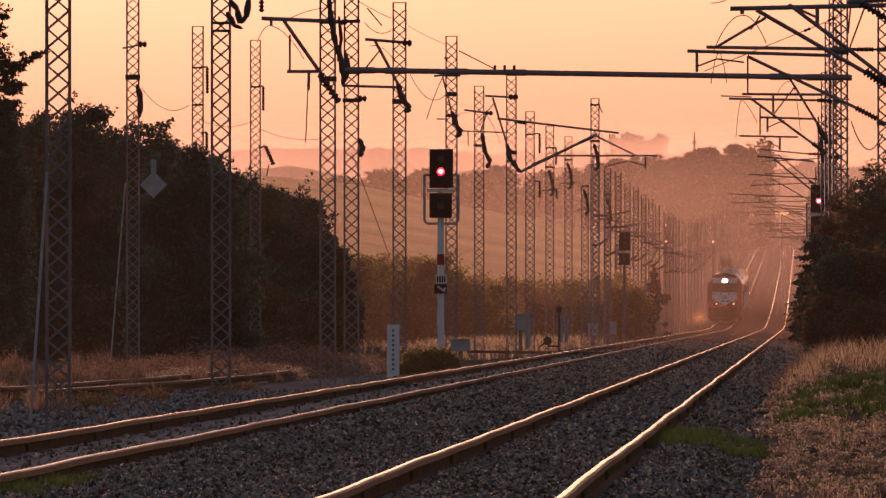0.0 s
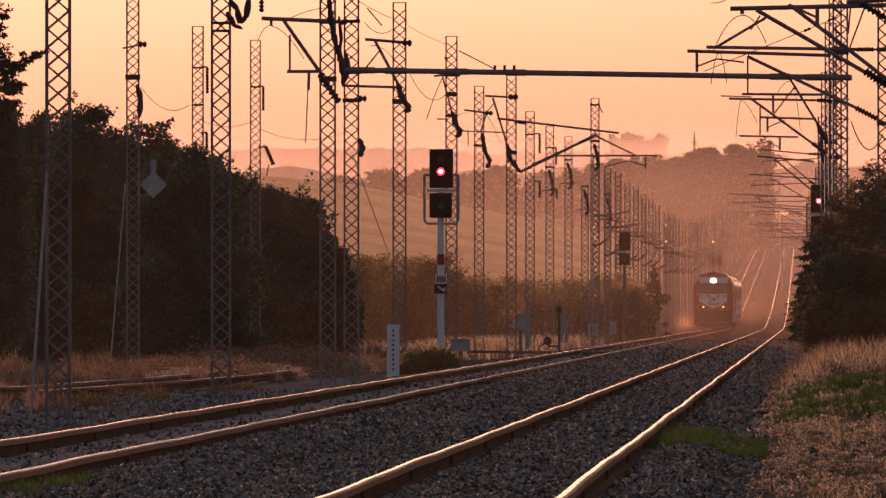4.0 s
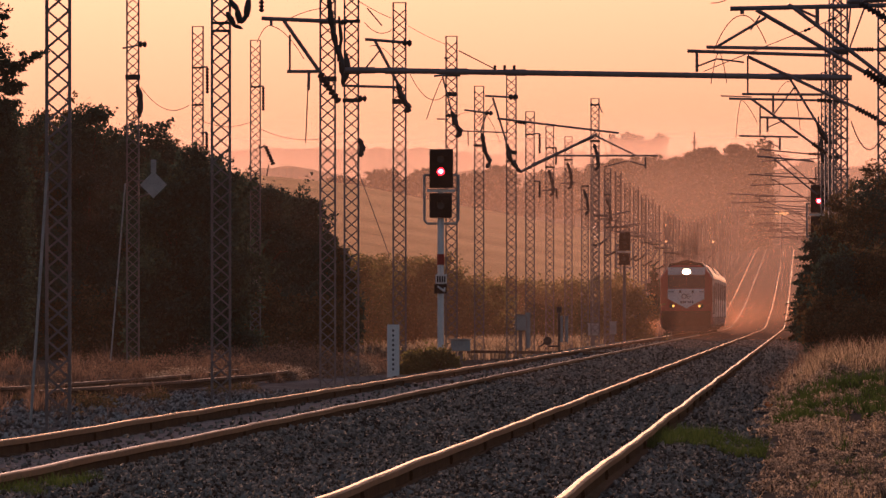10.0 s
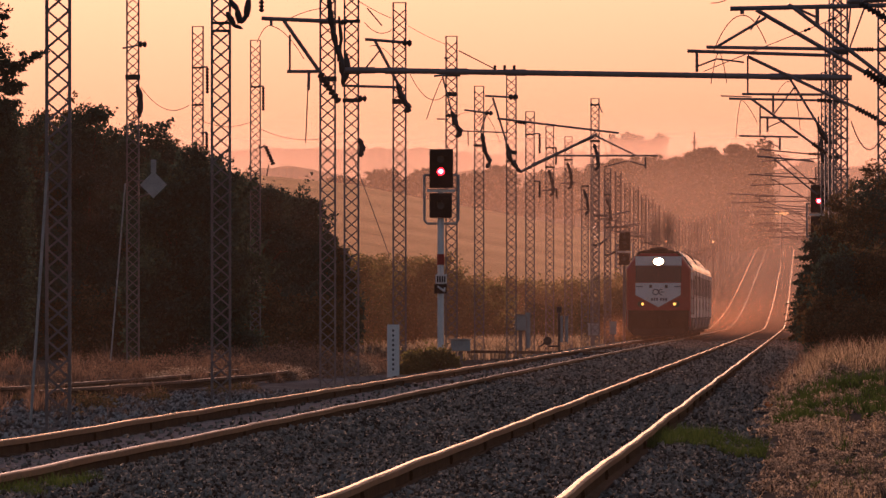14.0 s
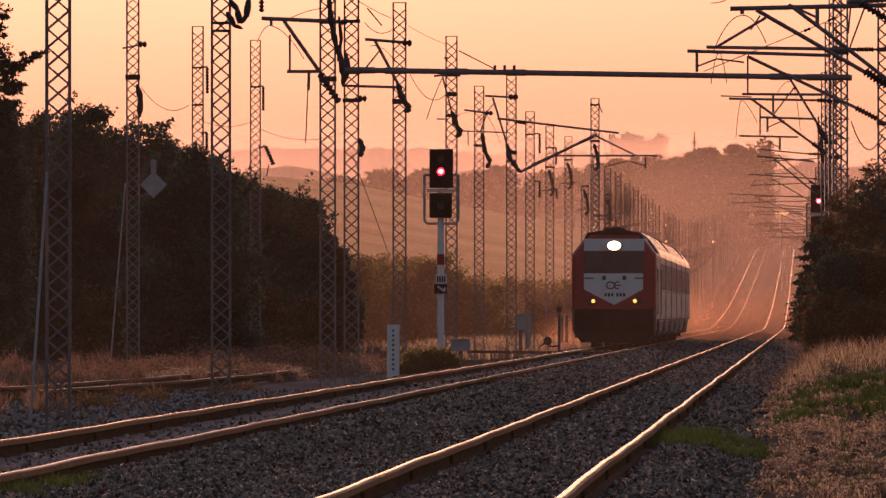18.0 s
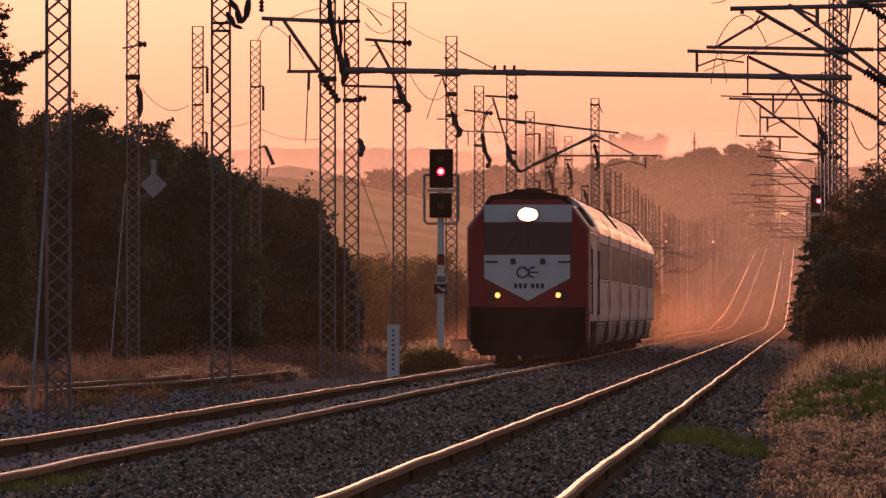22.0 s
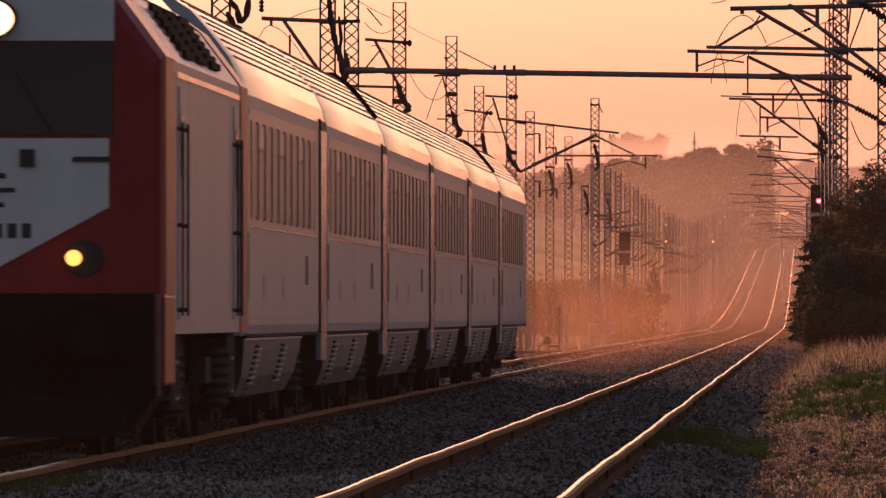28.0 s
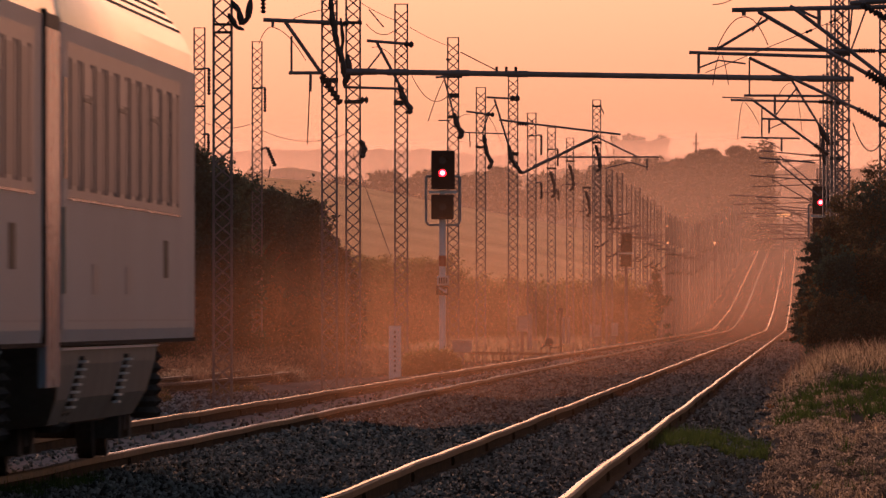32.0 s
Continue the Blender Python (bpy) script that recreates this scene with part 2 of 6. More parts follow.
def build_ground():
    ds = [-4500, -2500, -1200, -600, -300, -150, -80, -40, 0, 40, 70, 80] + list(range(90, 420, 10)) + list(range(420, 900, 25)) + list(range(900, 2000, 50)) + list(range(2000, 4000, 50)) + list(range(4000, 4900, 150))
    offs = [-3500, -1800, -900, -600, -400, -280, -200, -150, -110, -80, -60, -45, -35, -28, -22, -18, -15, -12, -10, -8.5, -7, -5.5, -4, -2.9, -1.9, 0, 2.1, 4.2, 5.8, 6.1, 6.4, 6.8, 7.3, 7.8, 8.6, 9.6, 10.6, 12, 14, 17, 22, 30, 40, 55, 80, 120, 200, 320, 500, 900, 1800, 3500]
    bm = bmesh.new()
    rows = [[bm.verts.new((track_x(d) + o, d, ground_z(d, o))) for o in offs] for d in ds]
    for a, b in zip(rows, rows[1:]):
        for i in range(len(offs) - 1):
            f = bm.faces.new((a[i], a[i + 1], b[i + 1], b[i]))
            f.material_index = 1 if offs[i] < -14 and a[i].co.y >= 950 else 0
    tagged(part("ground", bm, [M_EARTH, M_FIELD], smooth=True), "dry brown earth and straw-coloured fields beside the railway", "ground", kind="structure")
    # one ballast bed under both tracks
    bm = bmesh.new()
    prof = BED
    bm_rows = []
    for d in [-900, -600, -400, -250, -150, -80, -20, 20] + [55 + 6 * i for i in range(60)] + [430 + 30 * i for i in range(116)]:
        g = grade(d)
        bm_rows.append([bm.verts.new((track_x(d) + o, d, g + z - 0.03)) for o, z in prof])
    for a, b in zip(bm_rows, bm_rows[1:]):
        for i in range(len(prof) - 1):
            bm.faces.new((a[i], a[i + 1], b[i + 1], b[i]))
    tagged(part("ballast_bed", bm, M_BALLAST, smooth=True), "dark grey crushed-stone ballast under two tracks", "ballast", kind="structure")

    # gravelled strip between the line and the siding
    bm = bmesh.new()
    rows = []
    for i in range(36):
        d = 150 + 8.0 * i
        rows.append([bm.verts.new((track_x(d) + o + (0.5 * noise.noise(Vector((d * 0.05, o, 0))) if o < -5 else 0.0), d, ground_z(d, o) + 0.03 + 0.05 * noise.noise(Vector((o, d * 0.1, 7.0))))) for o in (-7.0, -6.2, -5.4, -4.6, -3.8, -2.95)])
    for a, b in zip(rows, rows[1:]):
        for i in range(5):
            bm.faces.new((a[i], a[i + 1], b[i + 1], b[i]))
    tagged(part("gravel_path", bm, M_GRAVEL, smooth=True), "pale gravel strip between the line and the siding", "gravel", kind="structure")


build_ground()


def build_rail(off, seed, name="rail", d0=-240.0, d1=3850.0, lift=0.0, bend=None, head=None, side=None):
    """One rail: foot, web and a rounded, polished head, joined by fishplates."""
    prof = [(-0.075, -0.172), (0.075, -0.172), (0.075, -0.158), (0.012, -0.140), (0.010, -0.070), (0.036, -0.056), (0.036, -0.014), (0.029, -0.0055), (0.015, -0.0012), (0.0, 0.0), (-0.015, -0.0012), (-0.029, -0.0055), (-0.036, -0.014), (-0.036, -0.056), (-0.010, -0.070), (-0.012, -0.140), (-0.075, -0.158)]
    ds, d = [], d0
    while d < d1:
        ds.append(d)
        d += 2.5 if d < 500 else (8.0 if d < 1200 else 25.0)
    bm = bmesh.new()
    rings = []
    for d in ds:
        z = grade(d) + sag(d, seed) + lift
        x = track_x(d) + off + 0.008 * math.sin(d * 0.11 + seed) + (bend(d) if bend else 0.0)
        rings.append([(x + px, d, z + pz) for px, pz in prof])
    loft(bm, rings)
    for f in bm.faces:
        cs = f.calc_center_median()
        top = grade(cs.y) + sag(cs.y, seed) + lift
        # golden sheen above, rust darkened for shade on web and foot
        f.material_index = 0 if cs.z > top - 0.0022 else (2 if cs.z > top - 0.045 else 1)
        f.smooth = cs.z > top - 0.0105
    for e in bm.edges:
        if len({f.smooth for f in e.link_faces}) > 1:
            e.smooth = False
    ob = part(name, bm, [head or M_RAIL, M_RUST, side or M_HEAD])
    return tagged(ob, "steel rail with rusty web and polished head", "rail", "rails of the two tracks")


GAUGE = 1.505 / 2
RAIL_AT = ((-GAUGE, 0.3), (GAUGE, 1.1), (4.25 - GAUGE, 2.0), (4.25 + GAUGE, 2.6))
RAILS = [build_rail(o, s, head=M_RAIL_D if o == GAUGE else None) for o, s in RAIL_AT]



# ---- masts ----
def sight(a, b, d):
    """The point at the bearing a (across) and b (down), in 1/30000 rad from a fixed datum, at the distance d."""
    return Vector(((a - 784.0) * d / 30000.0, d, 1.15 + (556.0 - b) * d / 30000.0))


def lattice(height=10.0, w=0.30, depth=0.24, pitch=0.24):
    """A lattice mast: two upright channels, X-lacing on both faces, a cap and a base plate."""
    root = new("lattice_mast")
    for s in (-1, 1):
        bm = bmesh.new()
        x = s * w / 2
        loft(bm, [[(x - 0.02, -depth / 2, z), (x + 0.02, -depth / 2, z), (x + 0.02, depth / 2, z), (x - 0.02, depth / 2, z)] for z in (0, height)])
        part("upright", bm, M_STEEL, root)
    n = int(height / pitch)
    for face in (-1, 1):
        for k in (-1, 1):
            y = face * (depth / 2 + 0.006 + (0.012 if k > 0 else 0.0))
            rings = []
            for i in range(n + 1):
                x = k * (w / 2 - 0.01) * (1 if i % 2 else -1)
                z = i * pitch
                rings.append([(x, y - 0.005, z - 0.016), (x, y + 0.005, z - 0.016), (x, y + 0.005, z + 0.016), (x, y - 0.005, z + 0.016)])
            bm = bmesh.new()
            loft(bm, rings)
            part("lacing", bm, M_STEEL, root)
    bm = bmesh.new()
    box(bm, -w / 2 - 0.02, w / 2 + 0.02, -depth / 2 - 0.02, depth / 2 + 0.02, height, height + 0.02)
    part("cap_plate", bm, M_STEEL, root)
    return root


def tube(root, a, b, r=0.03, name="bracket_tube", material=None):
    bm = bmesh.new()
    rod(bm, a, b, r, 8)
    return part(name, bm, material or M_STEEL, root)


def insulator(root, a, b, r=0.075, n=7):
    """A ribbed insulator: a row of sheds on a core."""
    a, b = Vector(a), Vector(b)
    q = (b - a).to_track_quat("Z", "Y")
    ln = (b - a).length
    rings = []
    for i in range(2 * n + 1):
        rr = r if i % 2 else r * 0.45
        p = a + (b - a) * (i / (2 * n))
        rings.append([p + q @ Vector((rr * math.cos(t), rr * math.sin(t), 0)) for t in np.linspace(0, 2 * math.pi, 9)[:-1]])
    bm = bmesh.new()
    loft(bm, rings)
    return part("insulator", bm, M_DARK, root, "dark ribbed insulator")


def clamp(root, z, w=0.4, h=0.1, x=0.0):
    bm = bmesh.new()
    box(bm, x - w * 0.41, x + w * 0.41, -0.18, 0.18, z - h * 0.42, z + h * 0.42)
    return part("clamp", bm, M_DARK, root)


def bundle(root, pts, r=0.06):
    """A folded-back, uneven bundle of dark fittings and cable."""
    rings = []
    for i, p in enumerate(pts):
        p = Vector(p)
        rr = r * (0.75 + 0.5 * abs(math.sin(i * 2.3 + p.z))) * (0.5 if i in (0, len(pts) - 1) else 1.0)
        rings.append([p + Vector((rr * math.cos(t), rr * 0.8 * math.sin(t), 0.3 * rr * math.sin(2 * t))) for t in np.linspace(0, 2 * math.pi, 8)[:-1]])
    bm = bmesh.new()
    loft(bm, rings)
    return part("cable_bundle", bm, M_DARK, root, "dark bundle of folded fittings")


def slack(root, a, b, drop, r=0.008, name="loose_wire", material=None):
    a, b = Vector(a), Vector(b)
    bm = bmesh.new()
    pts = [a.lerp(b, f) - Vector((0, 0, drop * 4 * f * (1 - f))) for f in np.linspace(0, 1, 13)]
    wire(bm, pts, r, 4)
    return part(name, bm, material or M_DARK, root)


def cantilever(root, s=-1, reach=2.7, z=7.1, curl=True):
    """The swivelling bracket on a mast: top tube, brace, steady arm, insulators; s: the side it reaches to."""
    tube(root, (s * 0.5, 0, z), (s * reach, 0, z + 0.20), 0.028)
    tube(root, (s * 0.14, 0.1, z - 0.18), (s * reach * 0.96, 0.1, z - 0.30), 0.022)
    insulator(root, (s * 0.16, 0, z), (s * 0.55, 0, z))
    tube(root, (s * 0.5, 0, z - 1.1), (s * reach * 0.70, 0, z), 0.024)
    insulator(root, (s * 0.14, 0, z - 1.36), (s * 0.52, 0, z - 1.09))
    tube(root, (s * 1.0, 0, z - 0.78), (s * (reach - 0.25), 0, z - 0.80), 0.016, "steady_arm")
    tube(root, (s * (reach - 0.5), 0, z - 0.80), (s * (reach - 0.5), 0, z - 1.1), 0.016, "drop_bracket")
    tube(root, (s * (reach - 0.5), 0, z - 1.1), (s * (reach - 1.2), 0, z - 0.93), 0.012, "registration_arm")
    tube(root, (s * reach * 0.60, 0, z - 0.05), (s * reach * 0.60, 0, z - 0.79), 0.010, "hanger")
    clamp(root, z)
    clamp(root, z - 1.38)
    if curl:
        bm = bmesh.new()
        pts = [(s * (reach - 0.5 + 0.40 * math.sin(t)), 0.03 * i - 0.1, z - 0.05 - 0.5 * (1 - math.cos(t))) for i, t in enumerate(np.linspace(-1.8, 1.4, 12))]
        wire(bm, pts, 0.007)
        part("loose_wire", bm, M_DARK, root)
    return root


GL = "lattice masts along the railway"
plain = lattice()
BARE = [plain, *plain.children]
fresh = [True]


def mast(a, d, top, label="bare grey lattice steel mast", base=None):
    """A bare mast at the bearing a and distance d whose top is top metres over the rails; returns it."""
    m = pose((a - 784.0) * d / 30000.0, d, grade(d) + top - 10.0)
    if fresh[0]:
        fresh[0] = False
        plain.matrix_basis = m
        return tagged(plain, label, "mast", GL)
    root = new("lattice_mast")
    root.matrix_basis = m
    for part_ob in BARE[1:]:
        dup = part_ob.copy()
        scene.collection.objects.link(dup)
        dup.parent = root
    return tagged(root, label, "mast", GL)


class On:
    """Bolts fittings onto a mast by bearings at the mast's own distance."""

    def __init__(self, root, d):
        self.root, self.d = root, d
        self.inv = root.matrix_basis.inverted()

    def p(self, a, b, dy=0.0):
        return self.inv @ (sight(a, b, self.d) + Vector((0, dy, 0)))

    def tube(self, a0, b0, a1, b1, r=0.03, dy=-0.18, name="bracket_tube", material=None):
        tube(self.root, self.p(a0, b0, dy), self.p(a1, b1, dy), r, name, material)

    def ins(self, a0, b0, a1, b1, r=0.07, dy=-0.18, n=7):
        insulator(self.root, self.p(a0, b0, dy), self.p(a1, b1, dy), r, n)

    def slack(self, a0, b0, a1, b1, drop, r=0.008, dy=-0.18):
        slack(self.root, self.p(a0, b0, dy), self.p(a1, b1, dy), drop * self.d / 30000.0, r)

    def bundle(self, *ab, r=0.06, dy=-0.25):
        pts = [self.p(a, b, dy) for a, b in ab]
        fine = []
        for u, v in zip(pts, pts[1:]):
            fine += [u.lerp(v, f) for f in (0, 0.25, 0.5, 0.75)]
        bundle(self.root, fine + [pts[-1]], r)

    def clamp(self, b, w=0.42, h=0.10, da=0.0):
        c = self.p(0, b)
        clamp(self.root, c.z, w, h, da)


# masts beside the left track, and a second row beyond the siding
SPOTS = ((103, 222, 9.6), (391, 283, 9.6), (580, 345, 9.6), (622, 365, 9.6), (707, 409, 8.65), (799, 470, 8.84), (848, 555, 8.6), (905, 543, 8.85), (938, 600, 8.3), (973, 656, 8.4), (1006, 713, 8.6), (1053, 634, 9.2), (1035, 760, 6.9), (1075, 770, 7.2),
         (235, 431, 9.9), (350, 477, 9.23), (452, 527, 9.65))
made = {}
for a, d, top in SPOTS:
    made[a] = On(mast(a, d, top), d)

o = made[103]
o.tube(55, 748, 84, 305, 0.02, -0.25, "prop", M_CONC)
o = made[235]
o.tube(196, 640, 222, 325, 0.02, -0.25, "prop", M_CONC)
o.tube(217, 86, 247, 80, 0.022)
o.ins(246, 79, 260, 79, 0.09, -0.18, 2)
o.clamp(137, 0.46, 0.16)
o.bundle((243, 150), (249, 175), (247, 208), r=0.07)
o.slack(250, 155, 334, 187, 22)
o = made[391]
o.bundle((408, 0), (420, 18), (425, 42), (436, 30), (441, -4), r=0.05)
o.bundle((402, 22), (414, 44), (428, 52), r=0.05)
o.clamp(41, 0.36, 0.05)
o.clamp(55, 0.36, 0.05)
o.tube(374, 55, 384, 55, 0.02)
o.tube(391, -14, 466, -14, 0.028)
o.ins(463, -12, 463, 22, 0.05, -0.18, 5)
o = made[580]
o.tube(463, 33, 600, 39, 0.042)
o.clamp(38, 0.40, 0.12)
o.ins(598, 40, 614, 40, 0.07, -0.18, 3)
o.tube(503, 38, 566, 128, 0.038)
o.ins(566, 130, 600, 182, 0.09)
o.tube(508, 127, 566, 127, 0.035)
o.tube(513, 62, 513, 127, 0.022)
o.tube(547, 128, 546, 160, 0.03)
o.slack(545, 158, 541, 254, -2, 0.012)
o.tube(480, 35, 480, 46, 0.03)
o.slack(455, 76, 480, 46, -9)
o.slack(480, 46, 538, 105, -11)
o.bundle((582, -5), (586, 40), (594, 78), (604, 105), (606, 135), r=0.055)
o.bundle((600, 30), (604, 70), (598, 110), r=0.035)
o.clamp(140, 0.44, 0.12)
o.slack(500, 40, 580, 14, -5)
o = made[622]
o.clamp(38, 0.46, 0.08)
o.clamp(126, 0.5, 0.16)
o.clamp(178, 0.46, 0.1)
o.tube(605, 152, 702, 155, 0.028)
o.slack(636, 3, 694, 33, 2, 0.007)
o.tube(650, 15, 676, 46, 0.014)
o.slack(645, 40, 694, 53, 12)
o.ins(635, 175, 649, 175, 0.08, -0.18, 2)
o.bundle((612, 95), (615, 125), (606, 150), r=0.065)
o.bundle((636, 246), (642, 262), (638, 278), r=0.06)
o.tube(622, 270, 690, 455, 0.008, -0.3, "stay_wire")
o = made[707]
o.tube(646, 70, 722, 76, 0.036)
o.ins(712, 76, 729, 77, 0.09, -0.2, 2)
o.tube(664, 73, 706, 152, 0.036)
o.bundle((704, 150), (711, 172), (723, 190), (720, 200), r=0.075)
o.tube(672, 90, 640, 130, 0.02)
o.clamp(126, 0.5, 0.14)
o.clamp(180, 0.44, 0.14)
o.slack(726, 132, 790, 167, 25)
o.slack(655, 82, 700, 110, -10)
o.slack(722, 46, 792, 80, 2, 0.006)
o = made[799]
o.clamp(132, 0.6, 0.14)
o.tube(768, 135, 800, 132, 0.028)
o.clamp(167, 0.42, 0.14)
o.tube(783, 136, 800, 200, 0.025)
o.bundle((800, 198), (806, 220), (815, 232), (810, 244), r=0.075)
o.tube(773, 211, 792, 211, 0.018)
o.slack(782, 140, 755, 212, -4, 0.011)
o.clamp(205, 0.40, 0.10)
o.tube(786, 103, 796, 103, 0.022)
o = made[905]
o.tube(858, 170, 914, 173, 0.034)
o.ins(900, 172, 917, 172, 0.11, -0.2, 2)
o.tube(872, 173, 899, 262, 0.032)
o.bundle((897, 255), (902, 280), (915, 298), (922, 306), r=0.075)
o.tube(874, 183, 848, 216, 0.016)
o.tube(880, 210, 1095, 236, 0.034, -0.3)
o.ins(912, 216, 930, 218, 0.075, -0.3, 4)
o.tube(922, 304, 1056, 238, 0.045, -0.3)
o.tube(940, 292, 1052, 243, 0.028, -0.3)
o.tube(1052, 240, 1128, 277, 0.026, -0.3)
o.tube(985, 276, 1164, 276, 0.028, -0.3)
o.tube(1142, 278, 1142, 299, 0.026, -0.3, "drop_bracket")
o.tube(1142, 294, 1112, 285, 0.018, -0.3, "registration_arm")
o.tube(1112, 285, 1068, 296, 0.018, -0.3, "registration_arm")
o.slack(1064, 238, 1078, 296, -6)
o.slack(1078, 238, 1086, 292, -5)
o.clamp(270, 0.44, 0.14)
o.clamp(285, 0.36, 0.06)
o = made[848]
o.tube(822, 195, 868, 201, 0.032)
o.ins(858, 200, 872, 201, 0.09, -0.2, 2)
o.tube(814, 232, 898, 235, 0.022)
o.bundle((853, 236), (858, 268), (867, 285), (862, 298), r=0.07)
o.tube(860, 205, 850, 235, 0.024)
o.slack(802, 212, 830, 200, -4)
o.tube(828, 232, 829, 258, 0.02)
o.clamp(258, 0.44, 0.10)
o.slack(862, 205, 888, 262, -6)
for a, marks in ((938, ((955, 238, 272), (955, 322, 350))), (973, ((984, 262, 292), (985, 335, 352))), (350, ((367, 120, 166), (366, 236, 266))), (452, ((466, 154, 196),))):
    o = made[a]
    for x, b0, b1 in marks:
        o.tube(a + 6, b0 - 1, x + 1, b0 - 1, 0.026)
        o.ins(x, b0, x, b1, 0.055, -0.18, 8)
    o.clamp(marks[0][1], 0.40, 0.06)
o = made[452]
o.tube(458, 263, 470, 258, 0.03)
o.ins(470, 259, 484, 292, 0.08)
o.tube(476, 292, 472, 312, 0.02)
o.slack(350, 210, 446, 215, 12, 0.008)
o.slack(460, 228, 616, 232, 18, 0.008)
o = made[350]
o.clamp(186, 0.40, 0.06)
for a in (973, 1006, 1035, 1075, 1053):
    o = made[a]
    b = {973: 296, 1006: 283, 1035: 330, 1075: 345, 1053: 250}[a]
    o.clamp(b, 0.46, 0.09)
    o.bundle((a - 2, b + 5), (a + 4, b + 25), (a + 6, b + 44), (a + 1, b + 52), r=0.065)
    o.tube(a - 14, b + 42, a + 14, b + 40, 0.02)
    o.slack(a - 14, b + 42, a - 20, b + 75, -6)
o = made[1053]
o.clamp(186, 0.44, 0.07)
o.tube(1060, 186, 1066, 200, 0.02)

# masts with a bracket towards the left track, far down the line
far_l = cantilever(lattice(), 1, 1.6, 7.1, False)
tagged(far_l, "grey lattice mast with a folded tubular bracket", "mast", GL)
FAR_R = [cantilever(lattice(), -1, reach, z) for reach, z in ((2.6, 8.5), (3.5, 8.5), (4.9, 8.4), (3.9, 8.6))]
for m in FAR_R:
    tagged(m, "grey lattice mast with a tubular bracket over the track", "mast", GL)


def line(kind, ds, off, top):
    for i, d in enumerate(ds):
        m = pose(track_x(d) + off + 0.12 * math.sin(d), d, grade(d) + top + 0.15 * math.sin(d * 1.7) - 10.0, 0, 0, 10 * math.sin(d * 0.9))
        if i == 0:
            kind.matrix_world = m
        else:
            copy_thing(kind, m)


line(far_l, [792 + 50 * i for i in range(8)] + [1200 + 62 * i for i in range(8)] + [1720 + 115 * i for i in range(8)], -3.2, 8.5)
far_d = [690, 762, 915, 1005, 1084, 1165, 1240] + [1340 + 135 * i + 9 * math.sin(i * 2.3) for i in range(10)]
for i in range(4):
    line(FAR_R[i], far_d[i::4], 7.4, 9.0 + (0.3, -0.4, 0.1, -0.2)[i])


# right-hand masts close by
o = On(mast(1487, 365, 9.6, "grey lattice mast carrying the end of a portal beam"), 365)
o.clamp(137, 0.5, 0.14)
o.clamp(90, 0.44, 0.2)
for b in (176, 211, 245, 300):
    o.tube(1478, b, 1503, b, 0.014)
o = On(mast(1567, 350, 9.6, "grey lattice mast with a wide tubular bracket over the track"), 350)
o.tube(1250, 84, 1516, 88, 0.036)
o.ins(1516, 88, 1546, 88, 0.06)
o.tube(1546, 88, 1566, 88, 0.024)
o.tube(1216, 91, 1470, 99, 0.036, -0.35)
o.tube(1233, 92, 1233, 128, 0.03, -0.35, "drop_bracket")
o.tube(1234, 118, 1268, 105, 0.018, -0.35, "registration_arm")
o.tube(1268, 105, 1316, 111, 0.018, -0.35, "registration_arm")
o.tube(1322, 100, 1516, 192, 0.034, -0.2)
o.ins(1514, 191, 1552, 211, 0.07)
o.tube(1552, 211, 1568, 219, 0.024)
o.tube(1323, 104, 1323, 168, 0.018)
o.tube(1313, 167, 1456, 168, 0.026)
o.tube(1368, 168, 1368, 200, 0.024, -0.2, "drop_bracket")
o.tube(1245, 127, 1480, 32, 0.009, -0.4, "stay_wire")
o.ins(1422, 56, 1434, 51, 0.035, -0.4, 2)
o.ins(1464, 38, 1476, 33, 0.035, -0.4, 2)
o.slack(1258, 205 - 56, 1274, 92, -14)
o.slack(1274, 95, 1286, 148, -8)
o.clamp(88, 0.44, 0.1)
o.clamp(219, 0.44, 0.1)
o.slack(1506, 215, 1562, 238, 38, 0.012)
o = On(mast(1606, 290, 9.6, "grey lattice mast with a wide tubular bracket over the track"), 290)
o.tube(1292, 16, 1568, 10, 0.040)
o.tube(1338, 18, 1530, 128, 0.036)
o.ins(1530, 126, 1570, 152, 0.09)
o.tube(1570, 152, 1604, 172, 0.03)
o.tube(1355, 32, 1264, 86, 0.024)
o.tube(1313, 16, 1313, 26, 0.035)
o.slack(1262, 92, 1313, 28, -16)
o.slack(1313, 28, 1356, 78, -14)
o.tube(1345, 28, 1328, 54, 0.014)
o.tube(1400, 12, 1482, 74, 0.034, -0.35)
o.tube(1482, 74, 1606, 170, 0.034, -0.35)
o.tube(1446, 14, 1446, 45, 0.034)
o.tube(1395, 8, 1446, 32, 0.022)
o.tube(1500, 4, 1606, -4, 0.05)
o.tube(1505, 8, 1500, 60, 0.015, -0.4)
o.tube(1530, 12, 1503, 85, 0.015, -0.4)
o.ins(1520, 6, 1572, 36, 0.07, -0.4)
o.slack(1258, 6, 1310, -16, 6)
o = On(mast(1478, 431, 9.4, "grey lattice mast with a tubular bracket over the track"), 431)
o.tube(1290, 175, 1446, 178, 0.03)
o.ins(1446, 178, 1470, 179, 0.07)
o.tube(1330, 176, 1440, 256, 0.032)
o.ins(1438, 254, 1462, 272, 0.075)
o.tube(1345, 190, 1345, 243, 0.02)
o.tube(1308, 241, 1412, 243, 0.024)
o.tube(1380, 244, 1380, 266, 0.026, -0.2, "drop_bracket")
o.tube(1380, 262, 1350, 246, 0.014, -0.2, "registration_arm")
o.slack(1302, 246, 1312, 178, -16)
o.slack(1314, 178, 1340, 218, -4)
o.clamp(180, 0.44, 0.1)
o.clamp(278, 0.44, 0.1)
